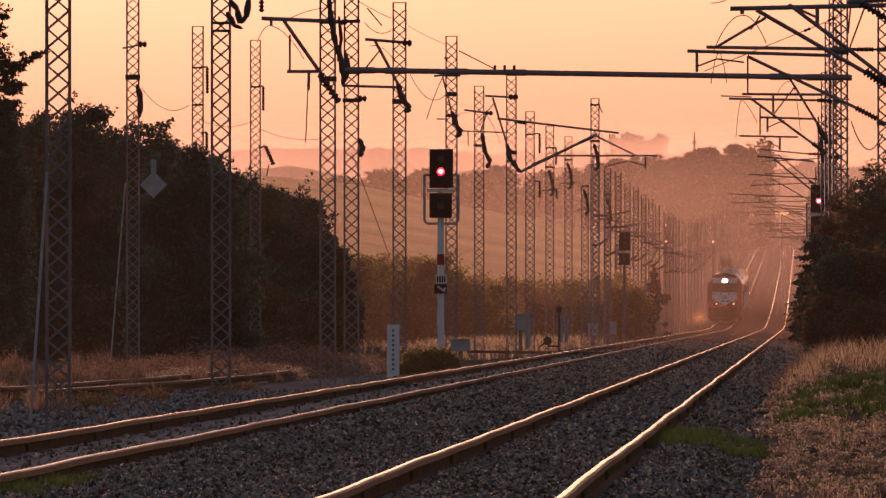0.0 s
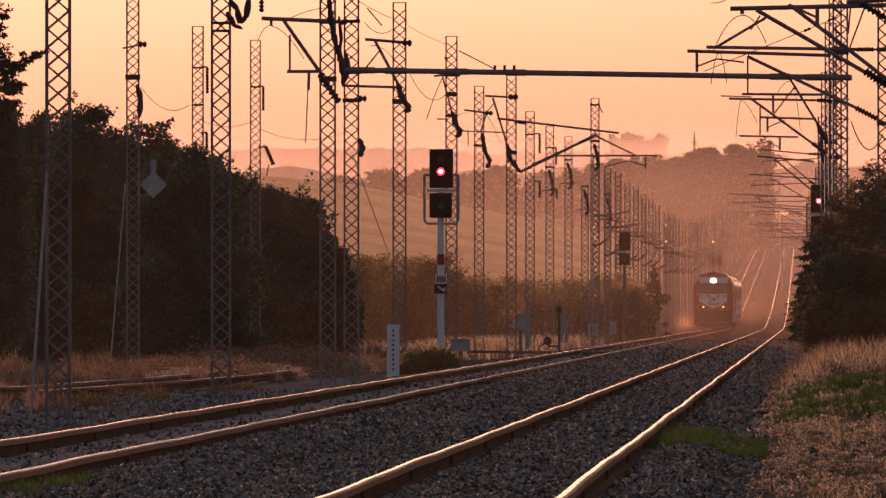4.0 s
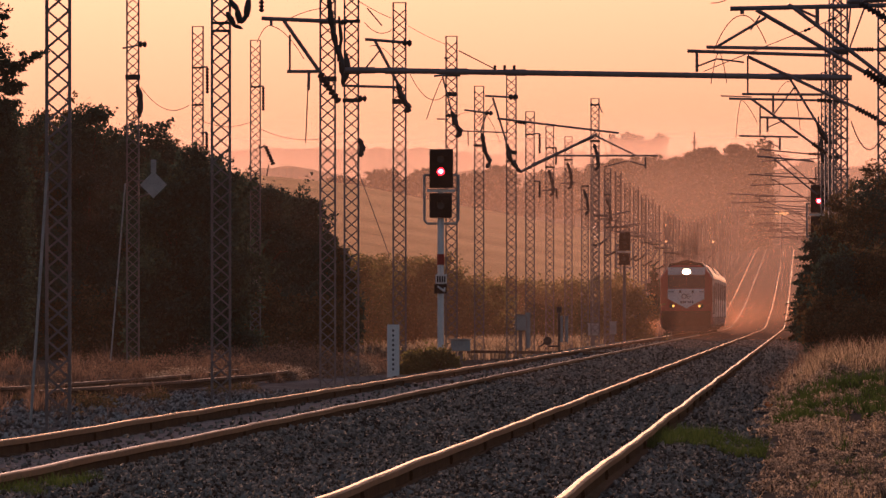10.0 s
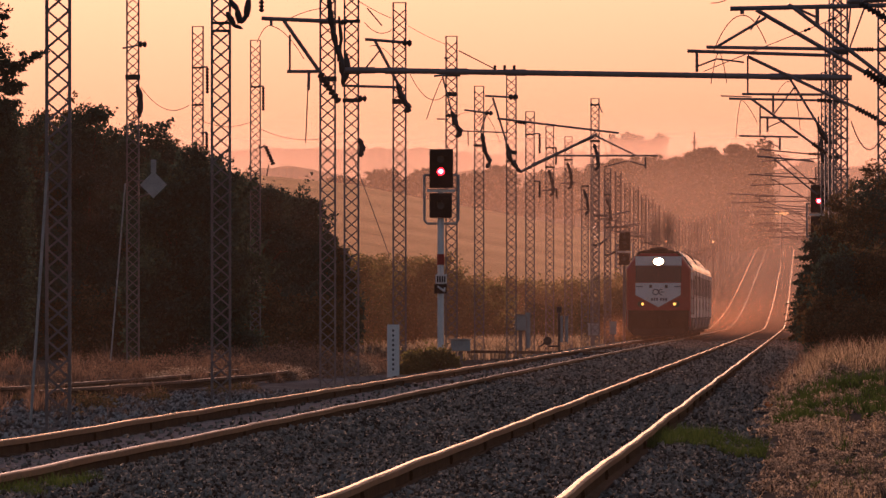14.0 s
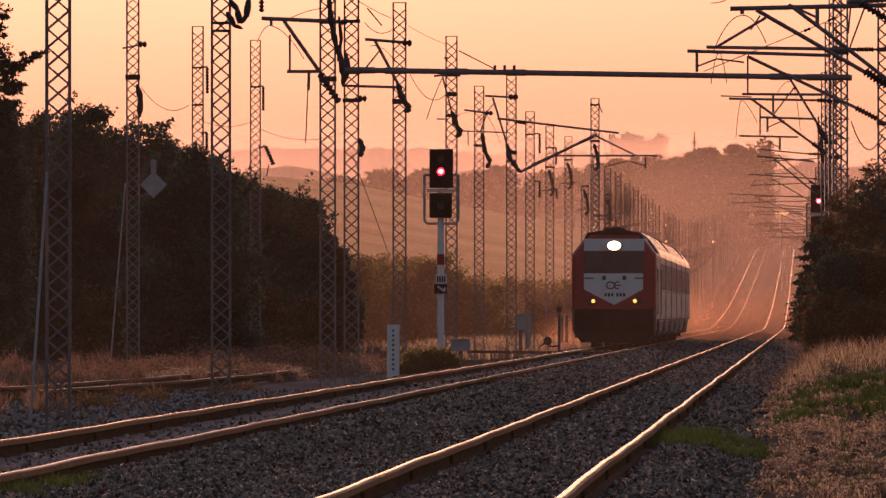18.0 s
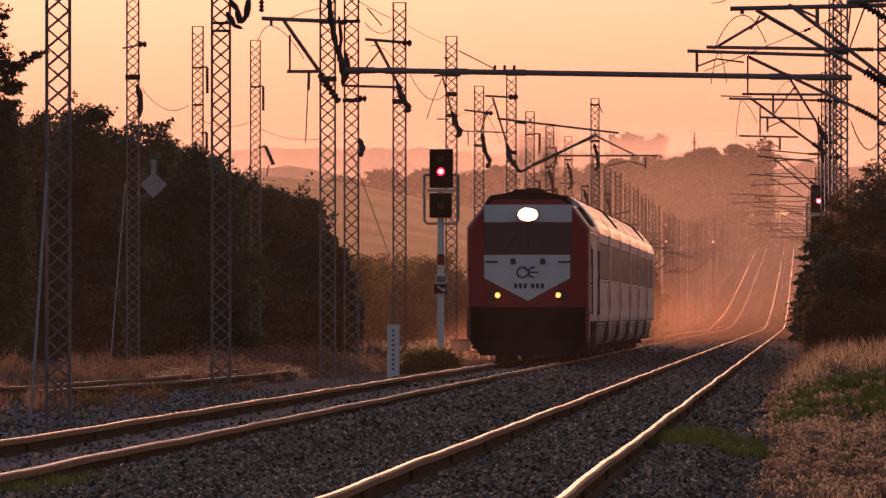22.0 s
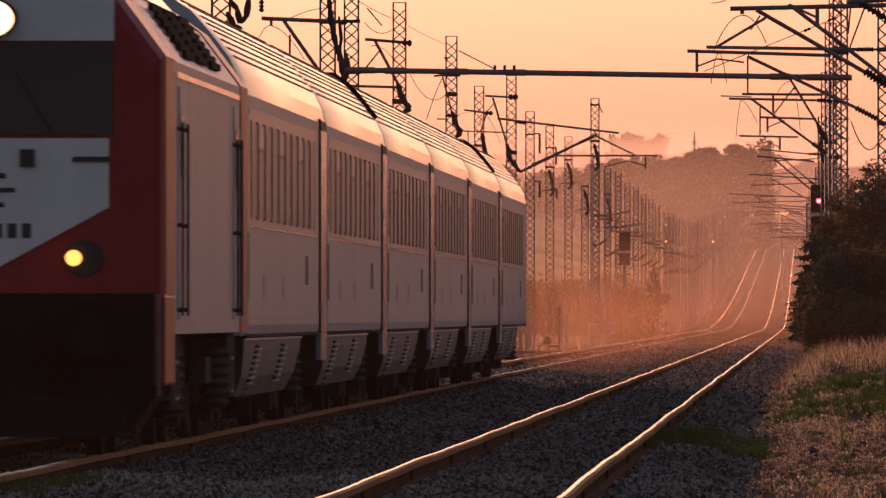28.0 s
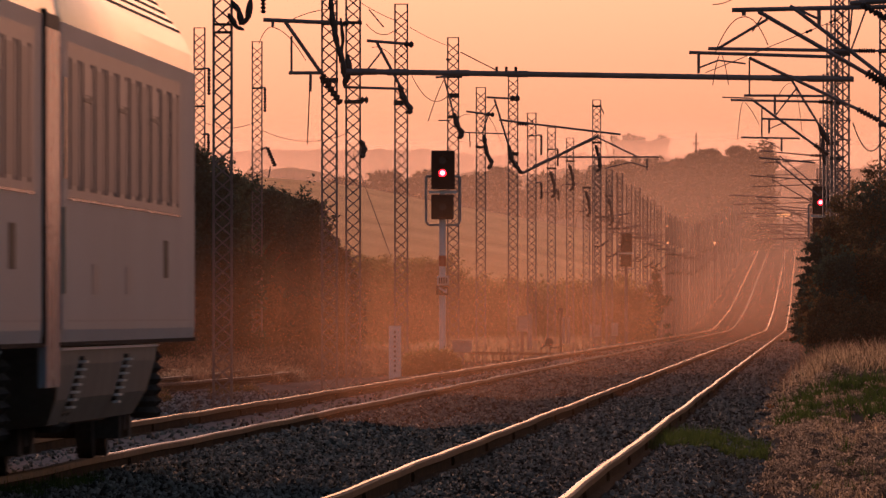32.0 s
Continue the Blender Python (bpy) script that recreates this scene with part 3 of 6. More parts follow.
o = On(mast(1470, 470, 9.2, "grey lattice mast with a tubular bracket over the track"), 470)
o.tube(1345, 208, 1444, 211, 0.03)
o.tube(1398, 140, 1448, 222, 0.032)
o.bundle((1446, 218), (1456, 240), (1468, 252), r=0.075)
o.tube(1408, 152, 1368, 204, 0.02)
o.tube(1358, 210, 1358, 234, 0.03, -0.2, "drop_bracket")
o.tube(1358, 226, 1388, 213, 0.016, -0.2, "registration_arm")
o.slack(1376, 165, 1402, 146, -8)
o.slack(1402, 146, 1416, 230, -14)
o.tube(1275, 170, 1330, 172, 0.018)
o.clamp(252, 0.44, 0.12)
o = On(mast(1462, 545, 8.9, "grey lattice mast in a close group of masts"), 545)
o.clamp(240, 0.44, 0.1)
o.bundle((1455, 230), (1452, 262), (1458, 290), r=0.06)
o.tube(1340, 277, 1440, 286, 0.028)
o.tube(1370, 282, 1446, 345, 0.026)

# portal beam between two masts
bm = bmesh.new()
pa, pb = sight(600, 124, 364.6), sight(1508, 138, 364.6)
rod(bm, pa, pb, 0.06, 12)
beam = tagged(part("portal_beam", bm, M_STEEL), "long grey steel tube spanning both tracks between masts", "beam")
for f in (0.05, 0.11, 0.23, 0.345, 0.86, 0.93):
    c = pa.lerp(pb, f)
    bm = bmesh.new()
    rod(bm, c - Vector((0.22, 0, 0)), c + Vector((0.22, 0, 0)), 0.072, 12)
    part("sleeve", bm, M_STEEL, beam)
for a in (876, 893, 910):
    c = sight(a, 129, 364.6)
    bm = bmesh.new()
    rod(bm, c, c + Vector((0, 0, 0.16)), 0.03, 8)
    part("stud", bm, M_DARK, beam)
bm = bmesh.new()
wire(bm, [sight(812, 90, 364.6), sight(875, 122, 364.6)], 0.012)
part("stay_wire", bm, M_DARK, beam)


# ---- signals and line-side things ----
def bevel_box(x0, x1, y0, y1, z0, z1, w=0.02):
    bm = bmesh.new()
    box(bm, x0, x1, y0, y1, z0, z1)
    bmesh.ops.bevel(bm, geom=bm.edges[:], offset=w, segments=2, affect="EDGES", profile=0.7)
    return bm


def colour_light(a, b, d, lit=True, paint=M_WHITE):
    """A two-headed colour-light signal on a tubular post. a, b: bearings of its lit lens."""
    root = new("railway_signal")
    c = sight(a, b, d)
    root.matrix_world = pose(c.x, d, grade(d) - 0.45)
    h = c.z - grade(d) + 0.45
    s = 0.0131
    part("upper_head", bevel_box(-20 * s, 22 * s, 0.0, 0.22, h - 29 * s, h + 40 * s, 0.04), M_BLACK, root, "black upper signal head")
    part("lower_head", bevel_box(-20 * s, 20 * s, 0.0, 0.22, h - 82 * s, h - 38 * s, 0.04), M_BLACK, root, "black unlit lower signal head")
    for i, z in enumerate((h, h + 22 * s, h - 60 * s)):
        bm = bmesh.new()
        rod(bm, (0, -0.02, z), (0, 0.02, z), 0.085, 18)
        on = i == 0 and lit
        lens = part("lens", bm, M_REDLAMP if on else M_GLASS, root, "glowing red lens" if on else "dark lens")
        if on:
            bm = bmesh.new()
            rod(bm, (0, -0.03, z), (0, -0.021, z), 0.05, 14)
            part("bulb", bm, M_BULB, lens, "white-hot centre of the red light")
        bm = bmesh.new()
        for t in np.linspace(0.3, math.pi - 0.3, 10):
            x, zz = 0.11 * math.cos(t), 0.11 * math.sin(t)
            box(bm, x - 0.014, x + 0.014, -0.16, 0.0, z + zz - 0.01, z + zz + 0.01)
        bmesh.ops.remove_doubles(bm, verts=bm.verts[:], dist=0.02)
        part("visor", bm, M_BLACK, lens)
    pts = [(-20, -6), (-29, -6), (-29, -86), (-24, -92), (26, -92), (31, -86), (31, -6), (22, -6)]
    bm = bmesh.new()
    wire(bm, [(x * s, 0.26, h + z * s) for x, z in pts], 0.032, 6)
    part("guard_frame", bm, M_CONC, root, "pale grey tubular guard frame")
    bm = bmesh.new()
    box(bm, -24 * s, 26 * s, 0.1, 0.16, h - 36 * s, h - 31 * s)
    part("cross_bar", bm, M_WHITE, root)
    bm = bmesh.new()
    rod(bm, (0, 0.2, 0), (0, 0.2, h - 30 * s), 0.076, 12)
    part("post", bm, paint, root, "white painted post" if paint is M_WHITE else "grey steel post")
    return root, h, s


root, h, s = colour_light(780, 304, 393)
tagged(root, "two-headed railway signal showing red on a white post", "railway signal", "railway signals")
bm = bmesh.new()
rod(bm, (0, 0.2, h - 165 * s), (0, 0.2, h - 146 * s), 0.09, 12)
part("red_band", bm, M_RED, root)
bm = bmesh.new()
box(bm, -0.12, 0.14, 0.06, 0.09, h - 198 * s, h - 182 * s)
pl = part("number_plate", bm, M_WHITE, root, "small white plate with dark bars")
for i in range(4):
    bm = bmesh.new()
    box(bm, -0.09 + 0.055 * i, -0.055 + 0.055 * i, 0.05, 0.06, h - 196 * s, h - 185 * s)
    part("number_bar", bm, M_BLACK, pl)
bm = bmesh.new()
box(bm, -0.15, 0.14, 0.05, 0.08, h - 216 * s, h - 199 * s)
sg = part("sign_plate", bm, M_BLACK, root, "black plate with a white slanting arrow")
bm = bmesh.new()
rod(bm, (-0.08, 0.045, h - 203 * s), (0.09, 0.045, h - 212 * s), 0.022, 4)
rod(bm, (0.09, 0.045, h - 212 * s), (0.09, 0.045, h - 205 * s), 0.018, 4)
part("arrow", bm, M_WHITE, sg)

root, h, s = colour_light(1105, 430, 817, False, M_STEEL)
tagged(root, "unlit two-headed railway signal beside the line", "railway signal", "railway signals")
root, h, s = colour_light(1449, 356, 549)
tagged(root, "railway signal showing red above a bush", "railway signal", "railway signals")


def distance_post():
    c = sight(696, 665, 386)
    root = tagged(new("concrete_post"), "pale concrete post with a column of dark slots", "post")
    root.matrix_world = pose(c.x, 386, c.z)
    part("shaft", bevel_box(-0.14, 0.14, -0.07, 0.07, -0.3, 1.16, 0.015), M_WHITE, root)
    for i in range(9):
        bm = bmesh.new()
        box(bm, -0.025, 0.02, -0.078, -0.06, 0.12 + i * 0.11, 0.17 + i * 0.11)
        part("slot", bm, M_DARK, root)


distance_post()


def plate(bm, pts, y0, y1):
    """A flat plate of the outline pts (x, z) between y0 and y1."""
    a = [bm.verts.new((x, y0, z)) for x, z in pts]
    b = [bm.verts.new((x, y1, z)) for x, z in pts]
    bm.faces.new(a)
    bm.faces.new(b[::-1])
    n = len(pts)
    for i in range(n):
        j = (i + 1) % n
        bm.faces.new((a[j], a[i], b[i], b[j]))
    bmesh.ops.recalc_face_normals(bm, faces=bm.faces[:])


def diamond():
    root = tagged(new("diamond_sign"), "grey diamond-shaped sign plate on a bracket", "sign")
    c = sight(271, 327, 430)
    root.matrix_world = pose(c.x, 430.5, c.z)
    bm = bmesh.new()
    r = 24 * 430 / 30000.0
    plate(bm, [(-r, 0), (0, -r), (r, 0), (0, r)], -0.01, 0.01)
    part("plate", bm, M_CONC, root)
    bm = bmesh.new()
    box(bm, -0.07, 0.07, -0.02, 0.02, r * 0.9, r * 0.9 + 0.33)
    part("stub", bm, M_CONC, root)
    tube(root, (0, 0.03, -0.2), (-0.48, 0.4, -0.35), 0.02, "bracket")
    tube(root, (0, 0.03, 0.1), (-0.48, 0.4, 0.1), 0.02, "bracket")


diamond()


def cabinet(a, b, d, w, hgt, name="relay_cabinet", label="small pale grey line-side cabinet on a post", leg=0.5):
    c = sight(a, b, d)
    root = tagged(new(name), label, "cabinet", "line-side cabinets")
    root.matrix_world = pose(c.x, d, c.z)
    part("case", bevel_box(-w / 2, w / 2, -0.15, 0.15, leg, leg + hgt, 0.02), M_CONC, root)
    bm = bmesh.new()
    box(bm, -w * 0.42, w * 0.42, -0.162, -0.15, leg + 0.05, leg + hgt - 0.06)
    part("door", bm, M_CONC, root)
    bm = bmesh.new()
    box(bm, -w / 2 - 0.03, w / 2 + 0.03, -0.18, 0.18, leg + hgt, leg + hgt + 0.03)
    part("lid", bm, M_CONC, root)
    bm = bmesh.new()
    box(bm, -0.06, 0.06, -0.06, 0.06, -0.4, leg)
    part("leg", bm, M_STEEL, root)


cabinet(921, 612, 560, 0.36, 0.5)
cabinet(1050, 600, 740, 0.45, 0.5, leg=0.15)
cabinet(1085, 598, 760, 0.3, 0.55, leg=0.15)
cabinet(815, 625, 430, 0.5, 0.28, label="low concrete cable box in the grass", leg=0.05)


def pole(a, b0, b1, d, r, label):
    bm = bmesh.new()
    rod(bm, sight(a, b0, d), sight(a, b1, d), r, 8)
    rod(bm, sight(a, b1, d), sight(a, b1, d) + Vector((0, 0, 0.05)), r * 1.3, 8)
    tagged(part("marker_post", bm, M_CONC), label, "post")


pole(935, 616, 556, 562, 0.07, "pale square marker post by the points")
pole(994, 606, 562, 600, 0.05, "thin pale marker post")
pole(1003, 606, 562, 602, 0.05, "thin pale marker post")


def point_lever():
    c = sight(970, 612, 575)
    root = tagged(new("point_lever"), "dark hand lever with a round counterweight", "switch lever")
    root.matrix_world = pose(c.x, 575, c.z)
    bm = bmesh.new()
    rod(bm, (-0.02, 0, 0.16), (-0.02, 0.12, 0.16), 0.15, 18)
    part("counterweight", bm, M_DARK, root)
    tube(root, (-0.3, 0, -0.05), (-0.02, 0, 0.16), 0.03, "lever", M_DARK)
    tube(root, (-0.02, 0.1, -0.02), (0.38, 0.2, -0.02), 0.03, "tie_rod", M_DARK)
    part("stand", bevel_box(0.33, 0.42, 0.1, 0.3, -0.3, 1.12, 0.02), M_DARK, root)
    part("lantern", bevel_box(0.29, 0.46, 0.1, 0.3, 1.12, 1.32, 0.03), M_DARK, root)


point_lever()


def line_lamp(a, b, d, r, wide=1.0):
    """A glowing disc put in for a far bright speck, with an added hood and post."""
    root = tagged(new("line_lamp"), "small warm glowing speck far down the line", "lamp", "lamps along the line")
    c = sight(a, b, d)
    root.matrix_world = pose(c.x, d, c.z)
    bm = bmesh.new()
    loft(bm, [[(r * wide * math.cos(t) * k, y, r * math.sin(t) * k) for t in np.linspace(0, 2 * math.pi, 13)[:-1]] for y, k in ((-0.06, 0.5), (-0.03, 0.9), (0.02, 1.0))])
    part("lens", bm, M_SPECK, root, "glowing disc of the speck")
    bm = bmesh.new()
    box(bm, -r * wide * 1.15, r * wide * 1.15, 0.025, 0.2, -r * 0.9, r * 1.2)
    part("hood", bm, M_DARK, root)
    bm = bmesh.new()
    rod(bm, (0, 0.12, -r * 0.8), (0, 0.12, -(c.z - grade(d)) - 0.4), 0.07, 6)
    part("post", bm, M_STEEL, root)


for a, b, d, r, w in ((1178, 427, 1240, 0.11, 1.2), (1178, 399, 1330, 0.09, 1.0), (1262, 428, 1700, 0.12, 1.0), (1275, 392, 2050, 0.10, 1.0), (1282, 384, 2200, 0.10, 1.0), (1384, 378, 1900, 0.22, 3.6)):
    line_lamp(a, b, d, r, w)


# ---- trees ----
def mesh_np(name, v, f, material, parent=None):
    """A mesh from arrays: v (n, 3) corners, f (m, k) faces of equal size."""
    me = bpy.data.meshes.new(name)
    k = f.shape[1]
    me.vertices.add(len(v))
    me.vertices.foreach_set("co", np.ascontiguousarray(v, dtype=np.float32).ravel())
    me.loops.add(f.size)
    me.loops.foreach_set("vertex_index", np.ascontiguousarray(f, dtype=np.int32).ravel())
    me.polygons.add(len(f))
    me.polygons.foreach_set("loop_start", np.arange(0, f.size, k, dtype=np.int32))
    me.update(calc_edges=True)
    me.materials.append(material)
    ob = new(name, me)
    ob.parent = parent
    return ob


def leaves(name, blobs, count, size, material, parent, seed, flat=0.0, even=0.9):
    """Leaf sprays as small tilted quads, gathered in uneven clumps with gaps between."""
    r = np.random.default_rng(seed)
    B = np.array(blobs)
    vol = B[:, 3] * B[:, 4] * B[:, 5]
    B = B[r.choice(len(blobs), count, p=vol ** even / (vol ** even).sum())]
    dirs = r.normal(size=(count, 3))
    dirs /= np.linalg.norm(dirs, axis=1)[:, None]
    rad = r.uniform(0.2, 1.0, count) ** 0.45 * (1 + 0.18 * r.standard_normal(count))
    c = B[:, :3] + dirs * B[:, 3:6] * rad[:, None]
    a = r.normal(size=(count, 3)) + dirs * 0.8
    a[:, 2] *= 1 - flat
    a /= np.linalg.norm(a, axis=1)[:, None]
    b = np.cross(a, r.normal(size=(count, 3)))
    b /= np.linalg.norm(b, axis=1)[:, None]
    s = size * r.uniform(0.45, 1.5, (count, 1))
    v = np.stack([c - a * s * 0.6, c + b * s * 0.42, c + a * s, c - b * s * 0.42], 1).reshape(-1, 3)
    return mesh_np(name, v, np.arange(count * 4).reshape(-1, 4), material, parent)


def tree(x, d, z, height, width, seed, material, label, count=9000, size=0.10, low=0.05, cone=False, name="tree", cat="tree", boughs=0):
    root = new(name)
    root.matrix_world = pose(x, d, z)
    r = random.Random(seed)
    bm = bmesh.new()
    top = Vector((r.uniform(-0.2, 0.2), 0, height * (0.96 if cone else 0.66)))
    pts = [Vector((0, 0, -0.3)), top * 0.35 + Vector((r.uniform(-0.15, 0.15), 0, 0)), top]
    rr = 0.014 * height
    rod(bm, pts[0], pts[1], rr, 7, rr * 0.65)
    rod(bm, pts[1], pts[2], rr * 0.65, 7, 0.012)
    part("trunk", bm, M_BARK, root)
    blobs = []
    for i in range(9 if not cone else 14):
        f = (i + r.random()) / (9 if not cone else 14)
        h = low + (0.92 - low) * f
        w = width * 0.5 * ((1 - f) * 0.95 + 0.05 if cone else (0.62 + 0.5 * math.sin(math.pi * min(1.0, f * 0.9 + 0.1))) * (1 - 0.45 * f))
        t = r.uniform(0, 6.283)
        base = top * min(1.0, h * height / top.z * 0.8)
        tip = Vector((math.cos(t) * w * 0.9, math.sin(t) * w * 0.9, h * height + (0.0 if cone else 0.1 * height * r.random())))
        bm = bmesh.new()
        rod(bm, base, base.lerp(tip, 0.6) + Vector((0, 0, 0.05 * height)), 0.010 * height * (1 - 0.6 * f), 5, 0.006 * height * (1 - 0.6 * f))
        rod(bm, base.lerp(tip, 0.6) + Vector((0, 0, 0.05 * height)), tip, 0.006 * height * (1 - 0.6 * f), 5, 0.004)
        part("limb", bm, M_BARK, root)
        for k in range(4):
            g = r.uniform(0.35, 1.08)
            s = width * (0.07 + 0.10 * r.random()) * (1.15 - 0.6 * f if not cone else 1.5 - 1.1 * f)
            c = base.lerp(tip, g) + Vector((r.uniform(-1, 1), r.uniform(-1, 1), r.uniform(-0.5, 1))) * s * 0.9
            blobs.append((c.x, c.y, c.z, s, s, s * r.uniform(0.55, 0.95)))
    if not cone:
        for k in range(9):
            f = low + (0.80 - low) * k / 8
            s = width * 0.32 * (1.05 - 0.5 * f)
            blobs.append((r.uniform(-0.12, 0.12) * width, r.uniform(-0.12, 0.12) * width, f * height, s, s, height * 0.10))
        # rounded masses round the hull, and thin leafy sprigs standing out of it
        for k in range(64):
            t, f = r.uniform(0, 6.283), low + (1 - low) * r.random() ** 0.8
            w = width * 0.5 * math.sqrt(max(0.04, 1 - ((f - 0.35) / 0.68) ** 2))
            c = Vector((math.cos(t) * w * 0.85, math.sin(t) * w * 0.85, height * 0.93 * f))
            if k < 34:
                s = width * r.uniform(0.08, 0.15)
                blobs.append((*c, s, s, s * r.uniform(0.6, 0.95)))
            else:
                out = Vector((math.cos(t), math.sin(t), r.uniform(0.1, 1.6))).normalized() * width * r.uniform(0.10, 0.30)
                for q in (0.2, 0.45, 0.7, 0.9, 1.1):
                    s = width * (0.045 - 0.03 * q)
                    p = c + out * q
                    blobs.append((*p, s * 1.3, s * 1.3, s))
    else:
        for k in range(40):
            t, f = r.uniform(0, 6.283), r.uniform(0.03, 0.97)
            w = width * 0.52 * (1 - f)
            s = width * (0.10 - 0.06 * f)
            blobs.append((math.cos(t) * w, math.sin(t) * w, height * f, s, s, s * 0.6))
    # flat drooping boughs that reach out of the crown
    for k in range(boughs):
        t, f = 3.1416 + r.uniform(-1.0, 1.0), low + (0.96 - low) * (k + r.random()) / boughs
        w = width * 0.5 * math.sqrt(max(0.04, 1 - ((f - 0.35) / 0.68) ** 2))
        c = Vector((math.cos(t) * w * 0.8, math.sin(t) * w * 0.8, height * 0.93 * f))
        reach = r.uniform(0.16, 0.40)
        rise = r.uniform(-0.15, 0.45)
        for q in range(9):
            g = q / 8
            s = 0.052 * (1 - g) + 0.008
            blobs.append((c.x + math.cos(t) * reach * g, c.y + math.sin(t) * reach * g, c.z + reach * (rise * g - 0.25 * g * g), s * 1.2, s * 1.2, s * 0.5))
    leaves("crown", blobs, count, size, material, root, seed)
    return tagged(root, label, cat, "trees and bushes beside the railway")


random.seed(5)
k = 0
for x, top, dd in ((-14, 165, 580), (45, 190, 572), (100, 175, 590), (150, 168, 575), (205, 192, 588), (262, 195, 566), (310, 232, 590), (318, 250, 468), (362, 268, 466), (352, 258, 575), (405, 285, 590), (455, 290, 578), (505, 325, 585), (548, 338, 572), (585, 420, 570)):
    d = dd + random.uniform(-8, 8)
    h = (556 - top) * d / 30000 + 1.15 + 0.5
    tree((x - 784) * d / 30000, d, -0.5, h, 3.4 if x < 520 else 1.8, 100 + k, (M_LEAF, M_LEAF, M_LEAF_R, M_LEAF)[k % 4], "dark bushy tree in evening shade", 36000, 0.08)
    k += 1
# trees behind that close the gaps between their crowns
for x in range(-24, 600, 34):
    d = 604 + random.uniform(-6, 6)
    top = float(np.interp(x, (0, 60, 150, 215, 300, 400, 470, 545, 590), (200, 185, 186, 212, 248, 308, 332, 360, 420))) + random.uniform(0, 16)
    tree((x - 784) * d / 30000, d, -0.5, (556 - top) * d / 30000 + 1.65, 3.6 if x < 500 else 2.2, 700 + k, M_LEAF, "dark bushy tree in evening shade", 22000, 0.085)
    k += 1
# lower bushes that close the hedge towards the ground
for x in range(-10, 580, 44):
    d = 556 + random.uniform(-8, 8)
    tree((x + random.uniform(-12, 12) - 784) * d / 30000, d, -0.5, random.uniform(2.2, 3.6), 2.4, 140 + k, (M_LEAF, M_LEAF_R)[k % 2], "dark undergrowth bush below the trees", 11000, 0.085, 0.02, name="bush", cat="bush")
    k += 1
# a nearer tree whose boughs hang into view
def bough_tree():
    d = 400.0
    root = tagged(new("tree"), "dark tree with boughs hanging into view", "tree", "trees and bushes beside the railway")
    base = sight(-70, 640, d)
    root.matrix_world = pose(base.x, d, base.z)
    top = sight(-60, -60, d) - base
    bm = bmesh.new()
    rod(bm, (0, 0, -0.3), top, 0.16, 8, 0.05)
    part("trunk", bm, M_BARK, root)
    blobs = []
    for a, b, s in ((78, 92, 0.07), (64, 98, 0.09), (48, 106, 0.10), (32, 118, 0.13), (40, 95, 0.06), (14, 122, 0.2), (2, 150, 0.25), (22, 160, 0.14), (36, 150, 0.08), (10, 188, 0.18), (28, 182, 0.08), (-20, 200, 0.4), (8, 30, 0.08), (16, 18, 0.05), (-4, 50, 0.12), (6, 64, 0.06), (-30, 100, 0.4), (-30, 20, 0.3), (4, 235, 0.3), (0, 280, 0.35), (14, 330, 0.35), (2, 390, 0.45), (10, 450, 0.4), (4, 510, 0.45), (8, 570, 0.4)):
        c = sight(a, b, d) - base
        blobs.append((c.x, c.y, c.z, s * 1.6, s * 1.3, s * (0.95 if b < 215 else 1.5)))
        if a in (78, 22, 16, 28, 6):
            bm = bmesh.new()
            rod(bm, top * (0.9 * c.z / top.z), c, 0.03, 5, 0.008)
            part("limb", bm, M_BARK, root)
    leaves("crown", blobs, 34000, 0.055, M_LEAF, root, 77, 0.0, 0.7)


bough_tree()
# shrubs between the line and the field
for x in range(604, 1110, 23):
    d = random.uniform(830, 900)
    top = 446 if x < 770 else 486
    h = random.uniform(0.88, 1.04) * ((556 - top) * d / 30000 + 1.65)
    tree((x + random.uniform(-9, 9) - 784) * d / 30000, d, -0.5, h, random.uniform(3.0, 4.2), 300 + k, (M_LEAF_G, M_LEAF_O, M_LEAF_O)[k % 3], "olive-gold shrub at the edge of the field", 9000, 0.10, 0.0, name="shrub", cat="shrub")
    k += 1
tree((1156 - 784) * 1080 / 30000, 1080, -0.5, (556 - 464) * 1080 / 30000 + 1.6, 2.2, 391, M_LEAF, "dark conical tree beside the line", 18000, 0.10, 0.05, True)
# bushes at the right of the line
for x, top, d, w in ((1506, 322, 326, 1.6), (1532, 300, 328, 1.5), (1558, 274, 330, 1.6), (1600, 270, 336, 1.8), (1480, 368, 322, 1.2), (1450, 400, 318, 0.8), (1462, 470, 314, 1.0), (1502, 430, 312, 1.5), (1560, 430, 312, 1.6), (1444, 500, 316, 0.75), (1480, 520, 310, 1.2), (1436, 462, 318, 0.5), (1438, 530, 318, 0.6), (1456, 555, 312, 0.75), (1540, 540, 309, 1.4)):
    d, w = d * 1.05, w * 1.05
    X = (x - 784) * d / 30000
    base = ground_z(d, X - track_x(d)) - 0.12
    h = (556 - top) * d / 30000 + 1.15 - base
    hang = min(0.6, max(0.0, (1.15 - d / 680.0 - base) / h))
    tree(X, d, base, h, w, 400 + k, (M_LEAF_R, M_LEAF)[k % 2], "dense dark green bush with rusty tints", 18000, 0.040, hang, name="bush", cat="bush", boughs=16 if x < 1490 else 8)
    k += 1
# a green clump beside the signal
tree((757 - 784) * 390 / 30000, 390, -0.38, 0.72, 1.5, 455, M_LEAF_O, "low green bush by the signal post", 7000, 0.05, 0.0, name="bush", cat="bush")


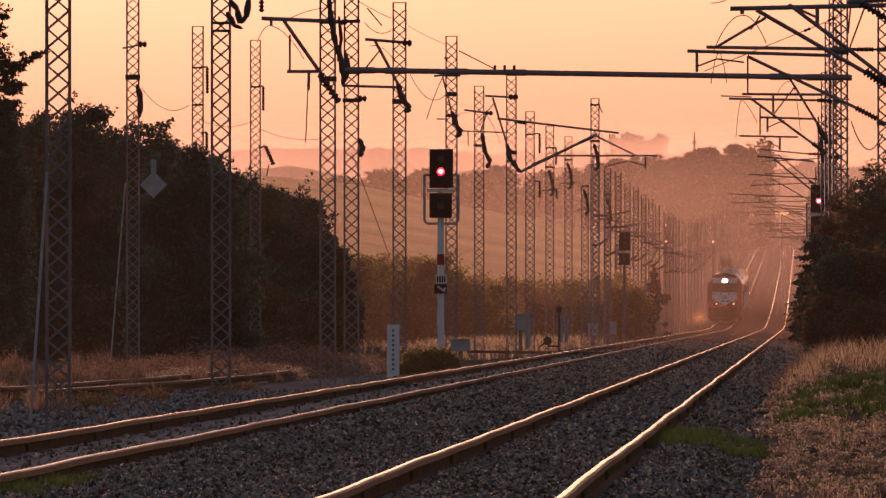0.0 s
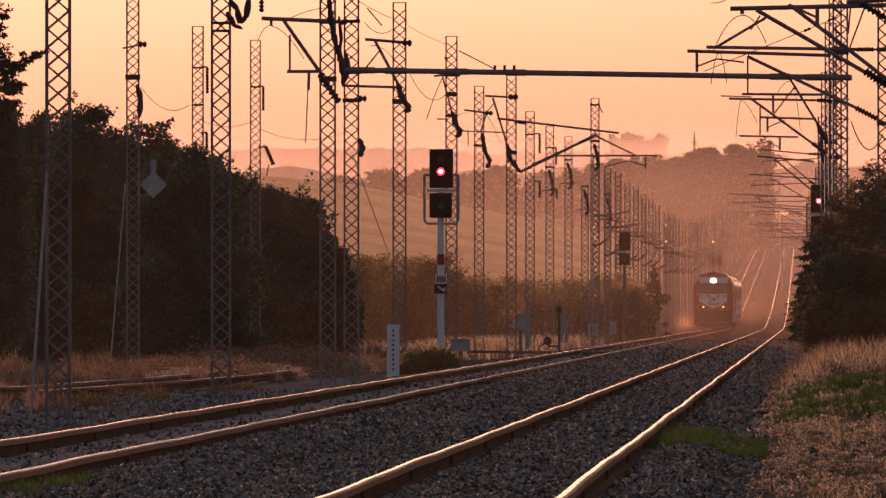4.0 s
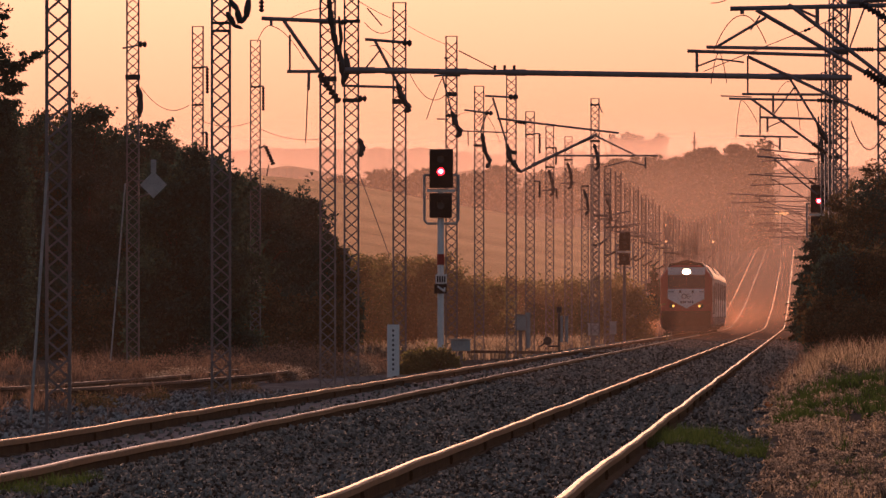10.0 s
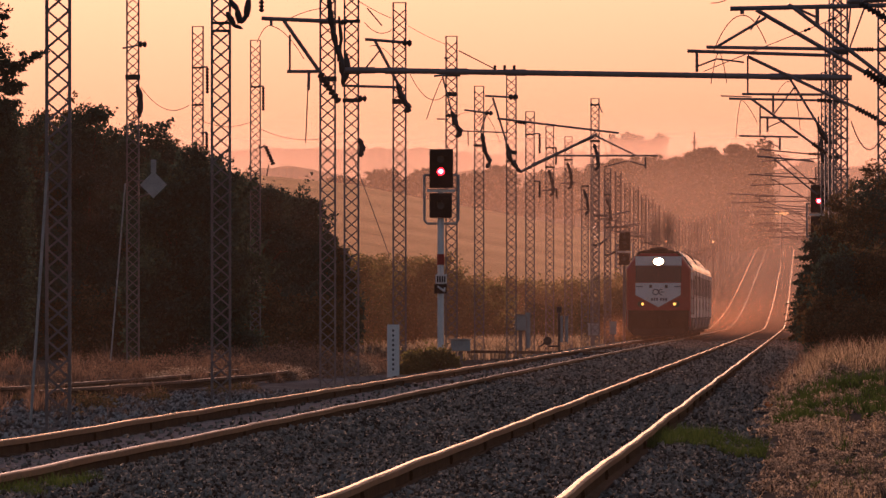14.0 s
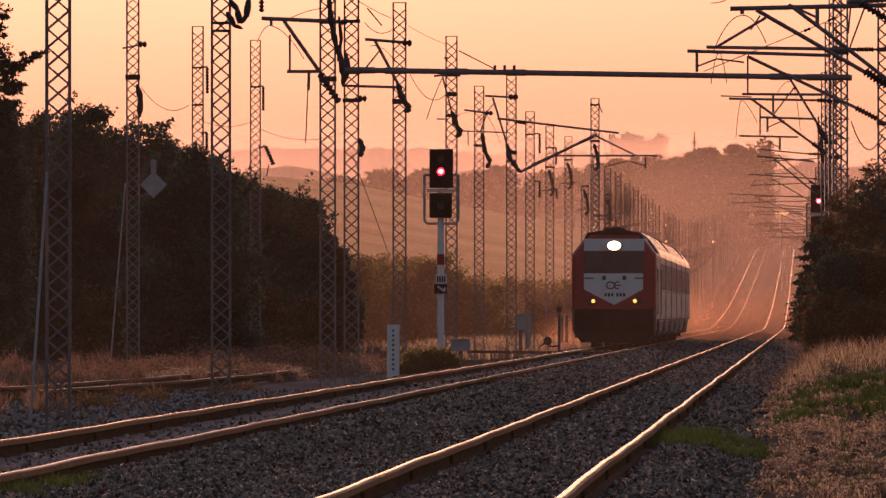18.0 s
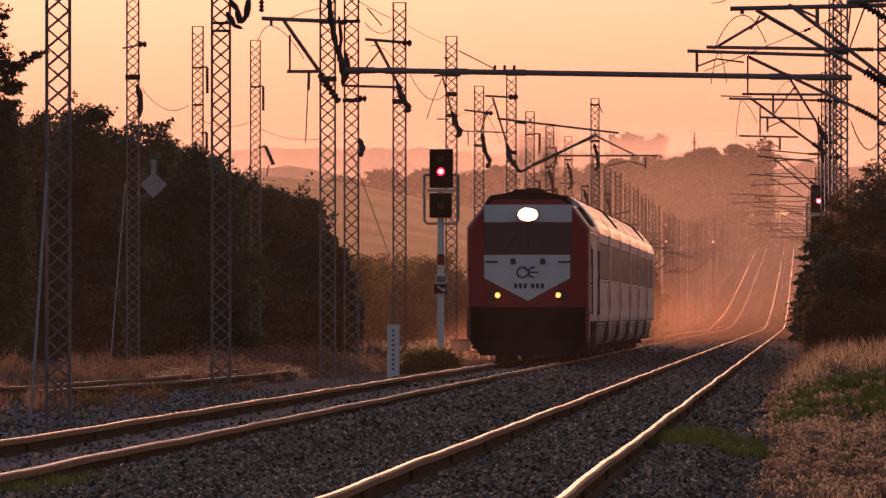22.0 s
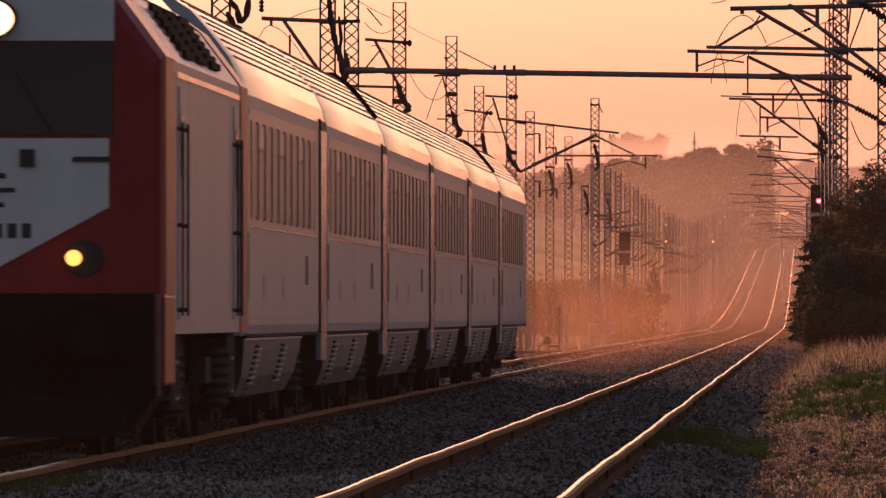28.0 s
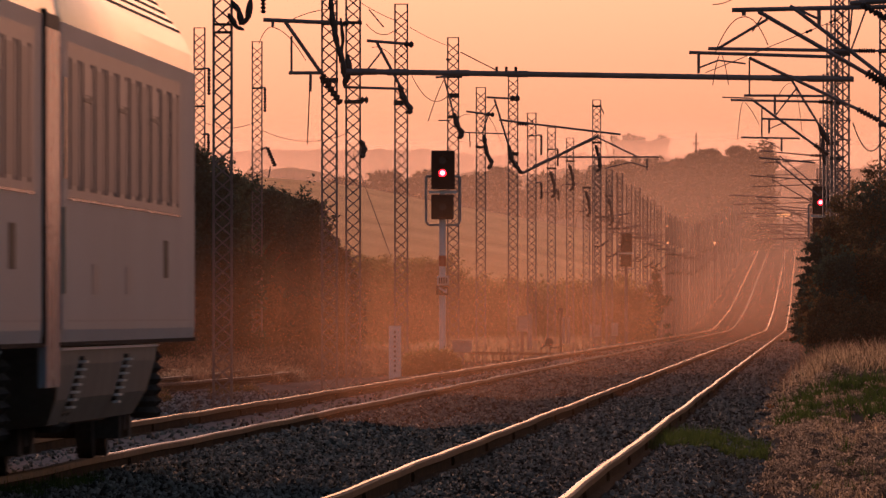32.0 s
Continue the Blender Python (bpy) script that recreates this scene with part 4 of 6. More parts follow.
# ---- grass ----
def blades(name, n, where, h0, h1, width, material, label, seed, cat="grass"):
    """Upright blades, each a bent, tapering strip. where: arrays of x, y, z from a random generator."""
    r = np.random.default_rng(seed)
    x, y, z = where(r, n)
    h = r.uniform(h0, h1, n) * r.uniform(0.5, 1.0, n)
    t = r.uniform(0, 2 * np.pi, n)
    lean = r.uniform(0.1, 1.0, n) * h
    ux, uy = np.cos(t), np.sin(t)
    w = width * r.uniform(0.6, 1.4, n)
    p = np.stack([x, y, z], 1)
    side = np.stack([np.abs(uy) + 0.4, -ux * 0.5, 0 * ux], 1)
    side *= (w / np.linalg.norm(side, axis=1))[:, None]
    mid = p + np.stack([ux * lean * 0.3, uy * lean * 0.3, h * 0.6], 1)
    tip = p + np.stack([ux * lean, uy * lean, h], 1)
    v = np.stack([p - side, p + side, mid + side * 0.7, mid - side * 0.7, tip], 1).reshape(-1, 3)
    b = np.arange(n)[:, None] * 5
    ob = mesh_np(name, v, np.concatenate([b + np.array([[0, 1, 2]]), b + np.array([[0, 2, 3]]), b + np.array([[3, 2, 4]])]), material)
    return tagged(ob, label, cat, kind="stuff")


def strip(d0, d1, o0, o1, clump=0.0, thin=1.0):
    """Random points between the distances d0..d1 and offsets o0..o1 from the left track."""
    def where(r, n):
        d = d0 + (d1 - d0) * r.uniform(0, 1, n) ** thin
        o = r.uniform(o0, o1, n)
        if clump:
            m = max(6, n // 60)
            cd, co = d[:m], o[:m]
            i = r.integers(0, m, n)
            d, o = cd[i] + r.normal(0, clump * 4, n), co[i] + r.normal(0, clump, n)
        zz = np.array([ground_z(a, b) for a, b in zip(d, o)])
        bed = np.interp(o, [q[0] for q in BED], [q[1] for q in BED]) - 0.03
        zz = np.where((o > -3.1) & (o < 6.35), np.maximum(zz, bed), zz)
        return -6.55 + 0.02129 * d + o, d, zz - 0.02
    return where


def tufts(name, n, each, where, h0, h1, width, spread, material, label, seed, cat="grass"):
    """Rounded tufts: stalks fanning out from a common foot."""
    r = np.random.default_rng(seed)
    x, y, z = where(r, n)
    hh = r.uniform(h0, h1, n)
    m = n * each
    i = np.repeat(np.arange(n), each)
    t = r.uniform(0, 2 * np.pi, m)
    tilt = np.abs(r.normal(0, 0.75, m)) * spread
    h = hh[i] * r.uniform(0.45, 1.0, m)
    d = np.stack([np.cos(t) * np.sin(tilt), np.sin(t) * np.sin(tilt), np.cos(np.minimum(tilt, 1.4))], 1)
    p = np.stack([x[i] + r.normal(0, 0.12, m) * hh[i], y[i] + r.normal(0, 0.3, m) * hh[i], z[i]], 1)
    side = np.stack([np.ones(m), r.normal(0, 0.5, m), r.normal(0, 0.3, m)], 1) * (width * r.uniform(0.5, 1.4, m))[:, None]
    mid = p + d * (h * 0.55)[:, None]
    tip = mid + (d + r.normal(0, 0.35, (m, 3))) * (h * 0.45)[:, None]
    v = np.stack([p - side, p + side, mid + side * 0.8, mid - side * 0.8, tip], 1).reshape(-1, 3)
    b = np.arange(m)[:, None] * 5
    ob = mesh_np(name, v, np.concatenate([b + np.array([[0, 1, 2]]), b + np.array([[0, 2, 3]]), b + np.array([[3, 2, 4]])]), material)
    return tagged(ob, label, cat, kind="stuff")


# bank at the right of the line
tufts("dry_grass", 300, 12, strip(92, 190, 6.15, 8.2), 0.03, 0.11, 0.0042, 1.3, M_STRAW, "dry straw-coloured grass tufts on the bank", 1)
tufts("dry_grass", 300, 14, strip(180, 300, 6.5, 10.5), 0.06, 0.20, 0.0050, 1.2, M_STRAW, "dry straw-coloured grass tufts on the bank", 2)
tufts("brown_grass", 700, 24, strip(92, 290, 6.35, 9.5), 0.04, 0.14, 0.0045, 1.4, M_STRAW_D, "withered brown grass tufts on the bank", 31)
blades("tall_dry_stalks", 420, strip(105, 255, 6.6, 9.5, 0.10), 0.10, 0.34, 0.003, M_STRAW, "tall dry seed stalks on the bank", 3)
tufts("green_grass", 190, 30, strip(204, 246, 6.2, 8.0), 0.10, 0.32, 0.006, 0.9, M_GRASS, "green grass growing through dry straw", 4)
tufts("green_grass", 300, 36, strip(164, 184, 4.95, 6.15), 0.07, 0.20, 0.004, 1.0, M_GRASS, "low green grass patch beside the ballast", 5)
tufts("green_grass", 90, 40, strip(117, 128, 0.82, 1.22), 0.05, 0.17, 0.004, 1.0, M_GRASS, "green tufts between the tracks", 6)
blades("tall_dry_stalks", 3800, strip(258, 288, 6.6, 11.0, 0.2), 0.14, 0.44, 0.007, M_STRAW, "tall sunlit dry grass by the bush", 10)
blades("tall_dry_stalks", 1500, strip(288, 318, 6.1, 9.5, 0.2), 0.16, 0.48, 0.007, M_TUFT, "tall reddish dry grass at the foot of the bush", 12)
tufts("green_grass", 130, 30, strip(120, 285, 6.4, 9.0), 0.05, 0.20, 0.004, 1.2, M_GRASS, "scattered green tufts on the bank", 41)
# left of the line
tufts("brown_grass", 260, 34, strip(178, 340, -8.5, -3.3), 0.06, 0.24, 0.005, 1.3, M_STRAW_D, "withered tufts on the gravel strip", 42)
tufts("dry_shrubs", 110, 90, strip(370, 560, -16, -4.6), 0.25, 0.80, 0.006, 1.7, M_TUFT, "reddish dry shrubs between the line and the trees", 7)
tufts("dry_shrubs", 90, 60, strip(235, 400, -10.5, -5.0), 0.15, 0.50, 0.006, 1.2, M_TUFT, "reddish dry shrubs on the gravel", 8)
blades("dry_grass", 3000, strip(405, 560, -16, -4.4, 0.25), 0.08, 0.30, 0.010, M_STRAW_D, "brown dry grass between the line and the trees", 27)
blades("dry_grass", 1000, strip(245, 420, -12, -5.2, 0.3), 0.05, 0.20, 0.008, M_STRAW_D, "sparse dry weeds on the gravel", 28)
blades("dry_grass", 12000, strip(560, 860, -9, -3.6, 0.3), 0.2, 0.8, 0.022, M_STRAW, "brown dry grass along the line", 9)


def weeds(seed, n, d0, d1, o0, o1, s0, s1, count, size, material, label):
    """Low crumpled weeds and litter hugging the ground."""
    r = random.Random(seed)
    blobs = []
    for i in range(n):
        d, o, s = r.uniform(d0, d1), r.uniform(o0, o1), r.uniform(s0, s1)
        blobs.append((track_x(d) + o, d, ground_z(d, o) + 0.25 * s, s, s * 3, s * r.uniform(0.25, 0.6)))
    tagged(leaves("dry_weeds", blobs, count, size, material, None, seed), label, "weeds", kind="stuff")


weeds(21, 420, 92, 200, 6.2, 8.2, 0.04, 0.13, 90000, 0.015, M_WEED, "crumpled dry weeds covering the bank")
weeds(22, 320, 190, 320, 6.45, 10.5, 0.06, 0.20, 60000, 0.022, M_WEED, "crumpled dry weeds covering the bank")
weeds(25, 150, 190, 305, 5.95, 6.9, 0.06, 0.18, 16000, 0.022, M_WEED, "dry weeds creeping over the ballast edge")
weeds(23, 26, 240, 345, -9.5, -4.4, 0.15, 0.42, 12000, 0.03, M_LEAF_R, "dark brown weeds on the gravel strip")
weeds(47, 46, 388, 462, -8.6, -4.6, 0.18, 0.58, 60000, 0.026, M_WEED, "pale dry shrubs catching the low sun")
weeds(48, 30, 402, 470, -9.5, -4.9, 0.65, 1.1, 60000, 0.030, M_TUFT, "high reddish shrubs before the trees")
weeds(24, 90, 385, 520, -12, -4.6, 0.2, 0.62, 60000, 0.030, M_TUFT, "rust-brown undergrowth before the trees")


# far woods on the hillsides, too distant to tell tree from tree
def woods(seed, spots, count, size, material, label):
    blobs = []
    r = random.Random(seed)
    for x, base, top, d, wid in spots:
        X = (x - 784) * d / 30000.0
        z0, z1 = 1.15 + (556 - base) * d / 30000.0, 1.15 + (556 - top) * d / 30000.0
        w = wid * d / 30000.0
        for i in range(7):
            s = w * r.uniform(0.25, 0.5)
            blobs.append((X + r.uniform(-0.5, 0.5) * w, d + r.uniform(-10, 10), z0 + (z1 - z0) * (i + 0.5) / 7, s, s, (z1 - z0) * r.uniform(0.10, 0.2)))
    ob = leaves("far_woods", blobs, count, size, material, None, seed)
    tagged(ob, label, "woods", kind="stuff")


random.seed(8)
woods(1, [(x + random.uniform(-12, 12), 470, random.uniform(296, 340) - (28 if x > 1220 else 0), 2790 + random.uniform(-70, 70), 46) for x in range(1080, 1345, 17)], 70000, 0.40, M_LEAF_F, "dense far woods on the hill beside the line")
woods(2, [(x + random.uniform(-4, 4), 316, top, 2830, 30) for x, top in ((1066, 292), (1084, 286), (1104, 284), (1126, 280), (1150, 286), (1176, 284), (1200, 281), (1226, 270), (1242, 265), (1258, 272), (1276, 276), (1290, 264), (1306, 262), (1321, 270), (1334, 288))], 26000, 0.42, M_LEAF_F, "umbrella-shaped far trees on the hilltop")
woods(3, [(x, 285, random.uniform(238, 256), 4300, 16) for x in range(1092, 1182, 9)], 9000, 0.7, M_LEAF_F, "hazy group of trees on the far ridge")
woods(4, [(x + random.uniform(-10, 10), 380, random.uniform(300, 330), 2650, 60) for x in range(640, 1080, 30)], 16000, 0.7, M_LEAF_F, "far tree belt above the field")
woods(5, [(x + random.uniform(-10, 10), 560, random.uniform(330, 420), 1850 + random.uniform(-150, 150), 50) for x in range(1462, 1640, 22)], 16000, 0.45, M_LEAF_F, "dense far woods right of the line")


# ---- distance ----
def ridge(name, d, pts, rough, seed, label, depth=120.0):
    """A far wooded ridge: a rounded back with an uneven tree line."""
    bm = bmesh.new()
    xs = np.linspace(pts[0][0], pts[-1][0], 260)
    zs = np.interp(xs, [p[0] for p in pts], [p[1] for p in pts])
    rows = []
    for j, (dy, f) in enumerate(((0, 0.0), (depth * 0.15, 0.75), (depth * 0.5, 1.0), (depth, 0.6))):
        row = []
        for x, z in zip(xs, zs):
            nz = rough * (noise.noise(Vector((x * 0.05, seed, j))) + 0.6 * noise.noise(Vector((x * 0.25, seed, j + 5)))) if f else 0
            row.append(bm.verts.new((x, d + dy, -2 + (z + 2) * f + nz)))
        rows.append(row)
    for a, b in zip(rows, rows[1:]):
        for i in range(len(a) - 1):
            bm.faces.new((a[i], a[i + 1], b[i + 1], b[i]))
    return tagged(part(name, bm, M_HILL), label, "hill", kind="structure")


def far(x, y, d):
    return ((x - 784) * d / 30000.0, 1.15 + (556 - y) * d / 30000.0)


M_HILL = mat("wooded_hillside", (0.055, 0.055, 0.022), 1.0, 0.0, 0.5, 0.02, 0.4, 0.0)
ridge("far_ridge", 4600, [far(x, y, 4600) for x, y in ((-900, 250), (200, 262), (420, 262), (560, 258), (740, 262), (960, 268), (1200, 270), (1500, 285), (2400, 280))], 2.2, 1.0, "hazy far mountain ridge")
ridge("wooded_ridge", 3120, [far(x, y, 3120) for x, y in ((-900, 320), (300, 330), (440, 300), (520, 292), (600, 305), (700, 318), (820, 300), (950, 300), (1050, 290), (1300, 330), (2400, 300))], 1.2, 2.0, "dark wooded ridge in evening haze")
ridge("wooded_hill", 2900, [far(x, y, 2900) for x, y in ((1020, 360), (1060, 305), (1120, 296), (1180, 300), (1240, 292), (1300, 290), (1328, 312), (1350, 450), (1360, 470))], 1.2, 3.0, "wooded hill where the railway climbs")

ridge("wooded_hill", 3960, [far(x, y, 3960) for x, y in ((1270, 330), (1320, 300), (1360, 292), (1400, 296), (1440, 286), (1500, 296), (1600, 290), (2300, 285))], 1.6, 5.0, "hazy wooded hill beyond the second climb")


def veil(d, density, top, soft, half):
    # haze put into the sheet's colour, more orange at middle distances
    m = veil_mat("haze_tint", (1.0, 0.74, 0.58) if d > 1300 or d < 600 else (1.0, 0.60, 0.40), density, top, soft, 0.02)
    bm = bmesh.new()
    g = min(0.0, grade(d)) - 0.3
    vs = [bm.verts.new((sx * half, 0, z)) for sx, z in ((-1, g), (1, g), (1, top), (-1, top))]
    bm.faces.new(vs)
    ob = part("dust_haze", bm, m)
    ob.location = (track_x(d) * 0.5, d, 0)
    return tagged(ob, "flat sheet laying golden haze over what stands behind", "haze", kind="stuff")


# added sheets imitate haze by distance; the nearest only lift the dark tones
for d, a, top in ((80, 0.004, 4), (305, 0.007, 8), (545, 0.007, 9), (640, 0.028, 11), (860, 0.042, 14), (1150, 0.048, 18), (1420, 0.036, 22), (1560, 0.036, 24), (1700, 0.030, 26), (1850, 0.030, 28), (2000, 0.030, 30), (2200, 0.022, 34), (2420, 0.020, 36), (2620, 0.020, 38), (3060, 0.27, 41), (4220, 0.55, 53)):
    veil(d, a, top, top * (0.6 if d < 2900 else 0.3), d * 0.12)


bm = bmesh.new()
base = far(1229, 300, 2900)
rod(bm, (base[0], 2900, base[1] - 8.0), (base[0], 2900, base[1] + 6.4), 0.28, 6, 0.12)
rod(bm, (base[0] - 0.5, 2900, base[1] + 4.6), (base[0] + 0.5, 2900, base[1] + 4.6), 0.15, 6)
tagged(part("radio_mast", bm, M_STEEL), "thin radio mast on the far hill", "mast")


# ---- train ----
def section(bm, prof, ys, mats=None):
    """A body of one cross-section along y. ys: (y, inset) rows."""
    rings = []
    for y, inset in ys:
        rings.append([(x * (1 - inset / 1.45), y, 1.0 + (z - 1.0) * (1 - inset * 0.35)) for x, z in prof])
    return loft(bm, rings)


LOCO = [(-1.45, 1.0), (1.45, 1.0), (1.45, 3.26), (1.08, 3.76), (0.80, 3.96), (-0.80, 3.96), (-1.08, 3.76), (-1.45, 3.26)]
loco = tagged(new("locomotive"), "red and light grey diesel locomotive with lit headlamp", "locomotive")


def rect(x0, x1, z0, z1):
    return [(x0, z0), (x1, z0), (x1, z1), (x0, z1)]


def build_loco():
    bm = bmesh.new()
    section(bm, LOCO, ((0.0, 0.10), (0.06, 0.04), (0.20, 0.0), (2.2, 0.0)))
    part("front_cab", bm, M_RED, loco, "deep red painted cab shell")
    bm = bmesh.new()
    section(bm, LOCO, ((18.2, 0.0), (20.1, 0.0), (20.25, 0.05)))
    part("rear_cab", bm, M_RED, loco, "deep red painted cab shell")
    bm = bmesh.new()
    section(bm, LOCO, ((2.205, 0.012), (18.195, 0.012)))
    part("engine_body", bm, M_GREY, loco, "light grey body side panels")
    # roof hood with a dark raised middle and grilles on the slopes
    bm = bmesh.new()
    loft(bm, [[(x * k, y, z) for x, z in ((-1.05, 3.80), (1.05, 3.80), (0.92, 4.02), (0.42, 4.10), (0.36, 4.17), (-0.36, 4.17), (-0.42, 4.10), (-0.92, 4.02))] for y, k in ((0.10, 0.97), (0.3, 1.0), (4.6, 1.0))])
    part("roof_hood", bm, M_BLACK, loco, "dark roof hood over the cab")
    bm = bmesh.new()
    loft(bm, [[(x, y, z) for x, z in ((-0.85, 3.93), (0.85, 3.93), (0.72, 4.08), (-0.72, 4.08))] for y in (5.2, 17.6)])
    part("roof_hatch", bm, M_SILVER, loco, "ribbed metal engine hatch")
    for s in (-1, 1):
        for y0 in (5.4, 8.4, 11.6):
            bm = bmesh.new()
            for i in range(7):
                f = i / 6
                x, z = s * (1.40 - 0.28 * f), 3.33 + 0.40 * f
                box(bm, x - 0.02, x + 0.02, y0, y0 + 2.2, z - 0.028 + 0.03, z + 0.028 + 0.03)
            bmesh.ops.remove_doubles(bm, verts=bm.verts[:], dist=0.0001)
            part("roof_grille", bm, M_BLACK, loco, "dark slatted air intake")
    for y in (6.8, 7.9):
        bm = bmesh.new()
        rod(bm, (0.0, y, 4.0), (0.0, y, 4.26), 0.16, 12)
        part("exhaust_pipe", bm, M_DARK, loco)
    # face
    bm = bmesh.new()
    plate(bm, rect(-1.04, 1.04, 3.38, 3.80), -0.035, 0.08)
    part("lamp_band", bm, M_WHITE, loco, "light grey band holding the headlamp")
    for s in (-1, 1):
        bm = bmesh.new()
        plate(bm, [(s * 0.02, 2.62), (s * 1.03, 2.62), (s * 1.03, 3.36), (s * 0.02, 3.36)], -0.03, 0.1)
        part("windscreen", bm, M_GLASS, loco, "dark windscreen pane")
        bm = bmesh.new()
        rod(bm, (s * 0.55, -0.06, 2.64), (s * 0.25, -0.06, 3.15), 0.012, 5)
        part("wiper", bm, M_DARK, loco)
    bm = bmesh.new()
    plate(bm, rect(-0.018, 0.018, 2.62, 3.36), -0.045, 0.1)
    part("windscreen_bar", bm, M_DARK, loco)
    bm = bmesh.new()
    plate(bm, [(-1.04, 2.03), (0.0, 1.48), (1.0, 2.03), (1.0, 2.59), (-1.04, 2.59)], -0.04, 0.1)
    part("nose_panel", bm, M_WHITE, loco, "white nose panel ending in a point")
    bm = bmesh.new()
    plate(bm, rect(-1.30, 1.30, 1.33, 1.50), -0.028, 0.1)
    part("lower_band", bm, M_RED, loco)
    for s in (-1, 1):
        bm = bmesh.new()
        plate(bm, rect(s * 0.35 - 0.06, s * 0.35 + 0.06, 2.36, 2.5), -0.07, -0.02)
        part("step_recess", bm, M_DARK, loco)
        bm = bmesh.new()
        plate(bm, rect(s * 0.86 - 0.15, s * 0.86 + 0.15, 2.40, 2.44), -0.06, -0.02)
        part("vent", bm, M_DARK, loco)
        # lamp cluster: lit inner lens in a dark housing
        bm = bmesh.new()
        rod(bm, (s * 0.80, -0.05, 1.62), (s * 0.80, 0.05, 1.62), 0.15, 16)
        hs = part("lamp_housing", bm, M_DARK, loco)
        bm = bmesh.new()
        rod(bm, (s * 0.72, -0.08, 1.62), (s * 0.72, -0.04, 1.62), 0.065, 16)
        part("marker_lamp", bm, M_LAMP_LO, hs, "glowing amber marker lamp")
        # buffers
        bm = bmesh.new()
        rod(bm, (s * 0.875, -0.05, 1.05), (s * 0.875, -0.42, 1.05), 0.10, 12)
        rod(bm, (s * 0.875, -0.42, 1.05), (s * 0.875, -0.50, 1.05), 0.24, 16)
        part("buffer", bm, M_BLACK, loco)
        bm = bmesh.new()
        rod(bm, (s * 1.40, -0.06, 0.5), (s * 1.40, -0.06, 1.3), 0.018, 6)
        rod(bm, (s * 1.40, -0.06, 1.3), (s * 1.40, 0.1, 1.3), 0.018, 6)
        part("handrail", bm, M_STEEL, loco)
    # one wide oval lamp, sized to its blaze, in a dark bezel
    def oval(r, y):
        return [(1.5 * r * math.cos(t), y, 3.56 + r * math.sin(t)) for t in np.linspace(0, 2 * math.pi, 29)[:-1]]
    bm = bmesh.new()
    loft(bm, [oval(0.185, -0.02), oval(0.180, -0.20), oval(0.165, -0.20), oval(0.165, -0.02)], True, False)
    part("headlamp_bezel", bm, M_DARK, loco)
    bm = bmesh.new()
    # halo painted as a glowing disc behind the lens
    loft(bm, [oval(0.163, -0.085), oval(0.163, -0.12)], True, True)
    hl = part("headlamp_reflector", bm, M_LAMP_HALO, loco, "warm halo of the headlamp, put in as a glowing disc")
    bm = bmesh.new()
    loft(bm, [oval(0.138, -0.125), oval(0.138, -0.145), oval(0.110, -0.155)], True, True)
    part("headlamp", bm, M_LAMP_HI, hl, "blazing white headlamp")
    # emblem: an open ring and three short bars in dark ink
    bm = bmesh.new()
    for a0, a1, cx, r in ((0.35, 5.95, -0.13, 0.125), (1.2, 5.0, 0.13, 0.12)):
        pts = [(cx + r * math.cos(a), -0.046, 2.17 + r * math.sin(a)) for a in np.linspace(a0, a1, 18)]
        wire(bm, pts, 0.022, 5)
    rod(bm, (0.03, -0.046, 2.17), (0.25, -0.046, 2.17), 0.02, 5)
    part("emblem", bm, M_INK, loco, "dark ring-shaped emblem")
    for i in range(6):
        bm = bmesh.new()
        x = -0.33 + i * 0.115 + (0.06 if i > 2 else 0)
        plate(bm, rect(x, x + 0.075, 1.78, 1.90), -0.046, -0.03)
        part("number_bar", bm, M_INK, loco)
    for s in (-1, 1):
        bm = bevel_box(min(s * 1.36, s * 1.452), max(s * 1.36, s * 1.452), -0.05, 2.1, 0.58, 1.332, 0.03)
        part("corner_panel", bm, M_RED, loco, "deep red lower corner panel")
    # dark apron, plough and coupling
    bm = bmesh.new()
    loft(bm, [[(-1.44 * k, y, 1.335), (1.44 * k, y, 1.335), (1.44 * k, y, 0.62), (1.18 * k, y, 0.22), (-1.18 * k, y, 0.22), (-1.44 * k, y, 0.62)] for y, k in ((-0.035, 0.97), (0.15, 1.0), (2.0, 1.0))])
    part("apron", bm, M_BLACK, loco, "black lower front apron")
    bm = bmesh.new()
    loft(bm, [[(-1.15, y0, 0.5), (1.15, y0, 0.5), (1.15, y1, 0.17), (-1.15, y1, 0.17)] for y0, y1 in ((-0.12, -0.28), (-0.05, -0.21))])
    part("plough", bm, M_BLACK, loco, "black snow plough blade")
    bm = bmesh.new()
    rod(bm, (0, -0.04, 1.05), (0, -0.32, 1.05), 0.06, 8)
    rod(bm, (0, -0.32, 1.05), (0, -0.30, 0.7), 0.04, 8)
    part("coupling", bm, M_BLACK, loco)
    for x in (-0.35, 0.4, 0.55):
        bm = bmesh.new()
        wire(bm, [(x, -0.06, 0.95), (x + 0.02, -0.16, 0.75), (x + 0.08, -0.14, 0.6), (x + 0.14, -0.06, 0.7)], 0.022, 6)
        part("brake_hose", bm, M_BLACK, loco)
